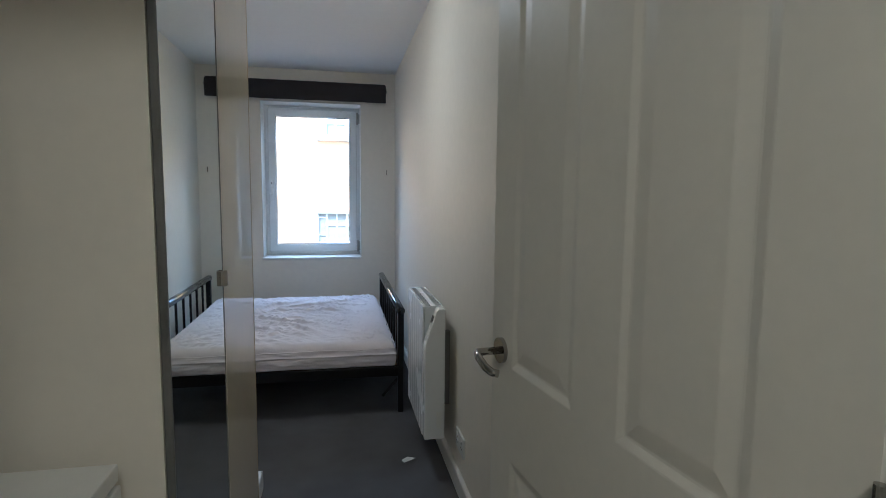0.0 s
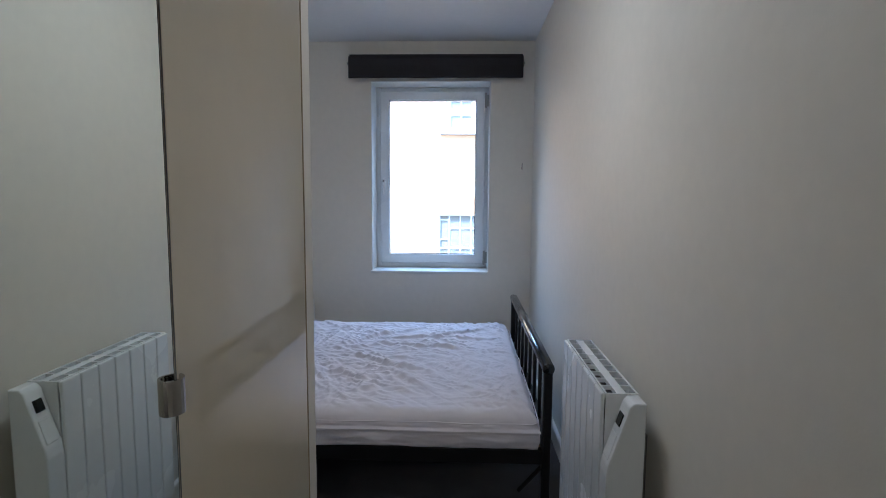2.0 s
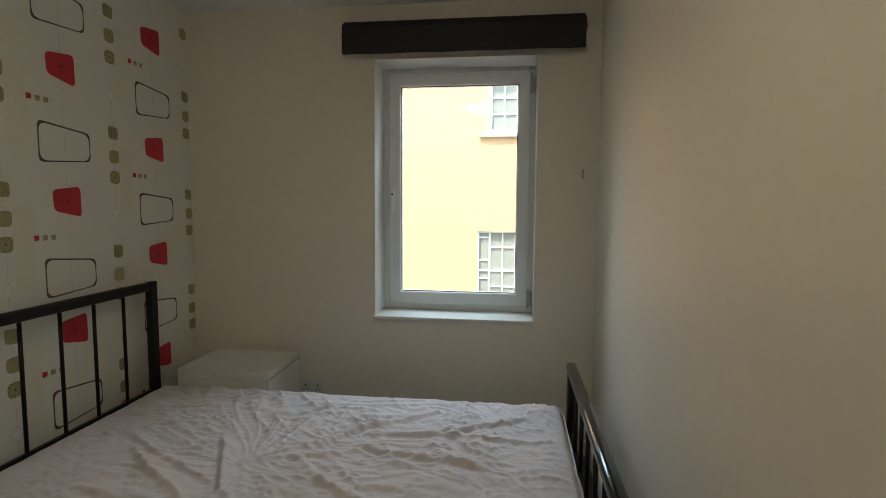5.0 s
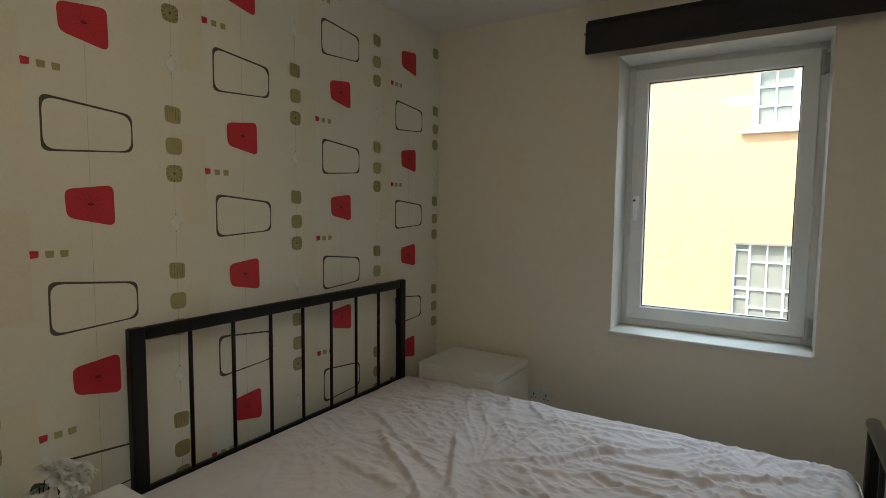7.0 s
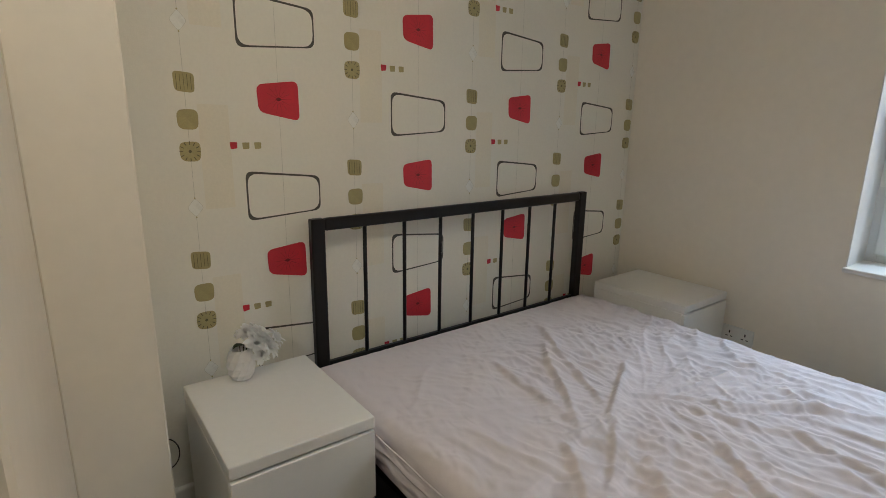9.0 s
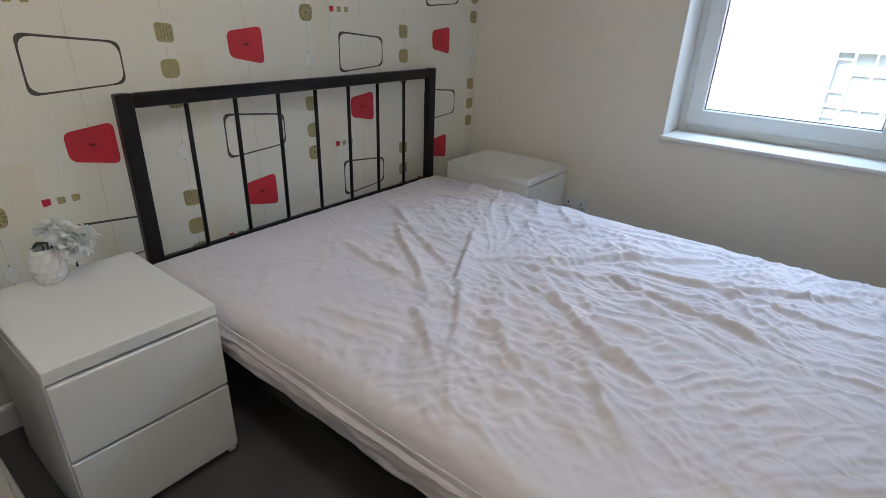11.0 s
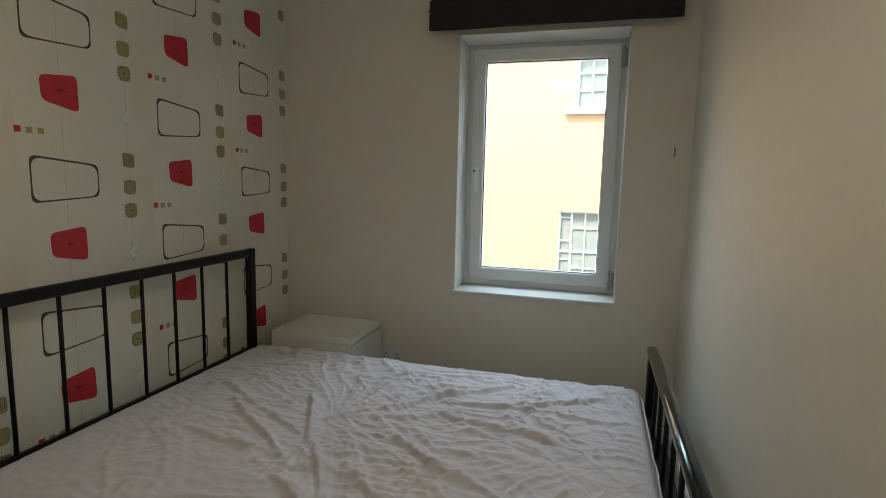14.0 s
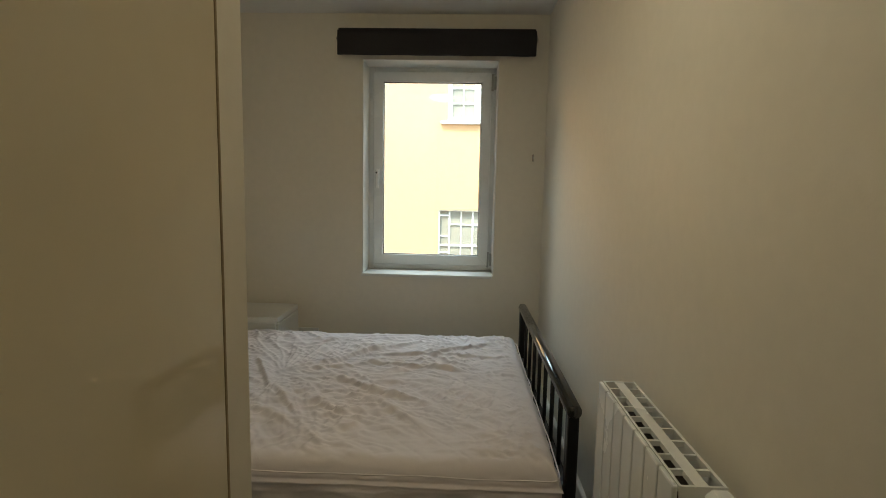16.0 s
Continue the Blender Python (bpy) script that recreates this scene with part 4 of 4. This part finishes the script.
def facade():
    f = thing("neighbour_house", "yellow painted house with white-framed windows across the alley", "house")
    # unseen wall ends and low eaves are sized for the light they give
    x0, x1, z0, z1 = -11.0, 9.0, -3.0, 3.05
    bm = bmesh.new()
    ow0, ow1 = -0.10, 0.74
    box(bm, x0, ow0, FY, FY + 0.3, z0, z1)
    box(bm, ow1, x1, FY, FY + 0.3, z0, z1)
    box(bm, ow0, ow1, FY, FY + 0.3, z0, -0.35)
    box(bm, ow0, ow1, FY, FY + 0.3, 1.03, 2.17)
    box(bm, ow0, ow1, FY, FY + 0.3, 2.95, z1)
    box(bm, ow0, 0.0, FY, FY + 0.3, 2.17, 2.95)
    part("wall", bm, M_FACADE, f)
    part("roof", boxes((x0 - 0.2, x1 + 0.2, FY - 0.2, FY + 2.6, z1, z1 + 0.15), bevel=0.02), M_TILE, f, "unseen grey slate roof edge, set low for sky light")
    # shallow block joints: courses stand a little proud
    for i in range(9):
        z = 0.05 + i * 0.31
        part("course_line", boxes((-2.0 + 0.13 * (i % 3), ow0 - 0.02 - 0.2 * (i % 2), FY - 0.0015, FY, z, z + 0.006)), M_FACADE, f)
    for x, z, w, h in ((-1.02, 1.55, 0.02, 0.13), (-0.62, 1.52, 0.02, 0.02), (-0.42, 1.52, 0.02, 0.025), (-1.02, 1.36, 0.015, 0.05), (-0.80, 1.58, 0.05, 0.008)):
        part("stain", boxes((x, x + w, FY - 0.003, FY + 0.001, z, z + h)), M_STAIN, f, "rusty stain on the paint")

    def win(a0, a1, b0, b1, bars_v, bars_h, frame, sill):
        w = part("window", boxes((a0, a1, FY + 0.09, FY + 0.10, b0, b1)), M_DARKGLASS, f, "white-framed many-paned window")
        fr = bmesh.new()
        for s in ((a0, a0 + frame, b0, b1), (a1 - frame, a1, b0, b1), (a0 + frame, a1 - frame, b0, b0 + frame), (a0 + frame, a1 - frame, b1 - frame, b1)):
            box(fr, s[0], s[1], FY + 0.03, FY + 0.09, s[2], s[3])
        part("frame", fr, M_WHITEOUT, w)
        for x, c0, c1, wd in bars_v:
            part("glazing_bar", boxes((x - wd / 2, x + wd / 2, FY + 0.065, FY + 0.088, c0, c1)), M_WHITEOUT, w)
        for z, c0, c1, wd in bars_h:
            part("glazing_bar", boxes((c0, c1, FY + 0.066, FY + 0.0885, z - wd / 2, z + wd / 2)), M_WHITEOUT, w)
        if sill:
            part("sill", boxes((a0 - 0.09, a1 + 0.09, FY - 0.07, FY + 0.03, b0 - 0.035, b0), bevel=0.008), M_WHITEOUT, w)

    win(-0.10, 0.74, -0.35, 1.03, [(0.045, -0.35, 1.03, 0.022), (0.20, -0.35, 1.03, 0.016), (0.355, -0.35, 1.03, 0.022), (0.51, -0.35, 1.03, 0.016)],
        [(0.955, -0.10, 0.045, 0.016), (0.68, -0.10, 0.045, 0.016), (0.835, 0.045, 0.74, 0.016), (0.555, -0.10, 0.74, 0.024), (0.46, -0.10, 0.045, 0.016), (0.36, 0.045, 0.74, 0.016), (0.2, -0.1, 0.74, 0.016)], 0.018, False)
    win(0.0, 0.74, 2.17, 2.95, [(0.20, 2.2, 2.95, 0.018), (0.385, 2.2, 2.95, 0.085), (0.545, 2.2, 2.95, 0.018), (0.70, 2.2, 2.95, 0.06)],
        [(2.41, 0.055, 0.70, 0.018), (2.60, 0.055, 0.70, 0.018), (2.78, 0.055, 0.70, 0.018)], 0.055, True)


facade()


# ---- wallpaper motifs: printed shapes standing a hair proud of the paper ----
def motif(name, material, outline, hole=None, proud=0.0006):
    """A printed shape for the papered wall: u runs along +y, v up."""
    bm = bmesh.new()
    prism(bm, outline, proud, hole)
    bmesh.ops.transform(bm, matrix=Matrix(((0, -1, 0, 0), (1, 0, 0, 0), (0, 0, 1, 0), (0, 0, 0, 1))), verts=bm.verts)
    bmesh.ops.translate(bm, verts=bm.verts, vec=(proud, 0, 0))
    return mesh_of(name, bm, material)


PU, PV = 0.5517, 0.5435          # the pattern's repeat along and up, with a half drop
trap_o = rounded([(0.0, 0.0), (0.0, -0.165), (0.256, -0.147), (0.256, -0.026)], 0.024)
trap_i = rounded([(0.0055, -0.0075), (0.0055, -0.1585), (0.2515, -0.1435), (0.2515, -0.0315)], 0.036)
M_TRAP = motif("trapezoid_outline", M_LINE, trap_o, trap_i)
M_PAD = motif("red_pad", M_RED, rounded([(0.0, 0.095), (0.004, 0.010), (0.140, -0.018), (0.138, 0.112)], 0.022))
M_CORE = motif("red_pad_centre", M_REDDARK, rounded([(-0.012, 0), (0, -0.007), (0.012, 0), (0, 0.007)], 0.004), proud=0.0009)
M_RAY = motif("red_pad_ray", M_REDDARK, [(0.010, -0.0005), (0.045, -0.0002), (0.045, 0.0002), (0.010, 0.0005)], proud=0.0008)
M_SQ = motif("olive_pad", M_OLIVE, rounded([(-0.030, 0.028), (-0.028, -0.029), (0.029, -0.031), (0.031, 0.030)], 0.020))
M_SQ2 = motif("olive_pad_striped", M_OLIVE, rounded([(-0.029, 0.031), (-0.027, -0.026), (0.028, -0.031), (0.030, 0.026)], 0.014))
M_SPOT = motif("olive_spot", M_OLIVEDARK, rounded([(-0.006, 0), (0, -0.006), (0.006, 0), (0, 0.006)], 0.003), proud=0.0009)
M_TICK = motif("olive_tick", M_OLIVEDARK, [(-0.0012, -0.005), (0.0012, -0.005), (0.0012, 0.005), (-0.0012, 0.005)], proud=0.0009)
M_STRIPE = motif("olive_stripe", M_OLIVEDARK, [(-0.0006, -0.022), (0.0006, -0.022), (0.0006, 0.022), (-0.0006, 0.022)], proud=0.0009)
M_BIT = motif("small_red_square", M_RED, rounded([(-0.011, 0.011), (-0.009, -0.012), (0.011, -0.009), (0.012, 0.010)], 0.003))
M_BIT2 = motif("small_olive_square", M_OLIVE, rounded([(-0.011, 0.010), (-0.009, -0.011), (0.011, -0.010), (0.012, 0.010)], 0.003))
M_DIAM = motif("pearl_diamond", M_SILVER, rounded([(-0.024, 0), (0, -0.030), (0.024, 0), (0, 0.030)], 0.010))
M_DIAMTIP = motif("diamond_tip", M_OLIVE, rounded([(-0.003, 0), (0, -0.003), (0.003, 0), (0, 0.003)], 0.0015), proud=0.0009)
M_DIAMLINE = motif("diamond_outline", M_THREAD, rounded([(-0.025, 0), (0, -0.031), (0.025, 0), (0, 0.031)], 0.010), rounded([(-0.0235, 0), (0, -0.0295), (0.0235, 0), (0, 0.0295)], 0.0095), proud=0.0008)
M_BAND = motif("beige_band", M_PATCH, rounded([(-0.045, 0.16), (-0.045, -0.16), (0.045, -0.16), (0.045, 0.16)], 0.004), proud=0.0002)


def wallpaper():
    paper = thing("wallpaper_pattern", "cream retro wallpaper with red and olive pads and outlined shapes", "wallpaper", (XL, 0, 0), kind="structure")
    yend, ystart = YW - 0.004, 2.702

    def put(mesh, name, y, z, lo=0.0, hi=0.0, fy=1.0):
        if y + lo < ystart or y + hi > yend or not 0.10 < z < H - 0.06:
            return None
        ob = part(name, mesh, None, paper)
        ob.location = (0, y, z)
        return ob

    for c in range(-1, 5):
        ty = 3.062 + c * PU
        tz0 = 1.131 + (0.5 * PV if c % 2 else 0.0)
        for r in range(-2, 4):
            tz = tz0 + r * PV
            if tz < H + 0.05:
                put(M_TRAP, "outline_motif", ty, min(tz, H - 0.07) if tz - 0.0 < H - 0.06 else H + 1, 0, 0.256)
            put(M_PAD, "red_motif", ty + 0.053, tz + 0.177, 0, 0.14)
            put(M_CORE, "red_centre", ty + 0.124, tz + 0.228, -0.02, 0.02)
            for k in range(14):
                a = 2 * math.pi * k / 14
                ob = put(M_RAY, "red_ray_motif", ty + 0.124, tz + 0.228, -0.03, 0.03)
                if ob:
                    ob.rotation_euler = (a, 0, 0)
            put(M_BIT, "small_red_motif", ty - 0.030, tz + 0.082, -0.01, 0.01)
            for k in (1, 2):
                put(M_BIT2, "small_olive_motif", ty - 0.030 + 0.038 * k, tz + 0.081, -0.01, 0.01)
            dy, dz = ty - 0.158, tz + 0.066
            put(M_SQ2, "olive_motif", dy, dz + 0.202, -0.03, 0.03)
            put(M_SQ, "olive_motif", dy + 0.001, dz + 0.095, -0.03, 0.03)
            put(M_SQ, "olive_motif", dy, dz, -0.03, 0.03)
            put(M_SPOT, "olive_spot_motif", dy, dz, -0.03, 0.03)
            for k in range(-2, 3):
                put(M_STRIPE, "olive_stripe_motif", dy + 0.010 * k, dz + 0.202, -0.03, 0.03)
            for k in range(12):
                a = 2 * math.pi * k / 12
                ob = put(M_TICK, "olive_tick_motif", dy + 0.025 * math.cos(a), dz + 0.025 * math.sin(a), -0.03, 0.03)
                if ob:
                    ob.rotation_euler = (a - math.pi / 2, 0, 0)
            put(M_DIAM, "pearl_motif", dy, dz - 0.172, -0.03, 0.03)
            put(M_DIAMLINE, "pearl_outline_motif", dy, dz - 0.172, -0.03, 0.03)
            put(M_DIAMTIP, "diamond_tip_motif", dy, dz - 0.142, -0.03, 0.03)
            put(M_DIAMTIP, "diamond_tip_motif", dy, dz - 0.202, -0.03, 0.03)
            put(M_BAND, "beige_band_motif", dy + 0.075, dz - 0.02, -0.05, 0.05)
    th = bmesh.new()
    for c in range(-1, 6):
        for y in (3.062 + c * PU - 0.158, 3.062 + c * PU + 0.124):
            if ystart < y < yend:
                box(th, 0, 0.0003, y - 0.0008, y + 0.0008, 0.09, H)
    part("thread_lines", th, M_THREAD, paper)


wallpaper()
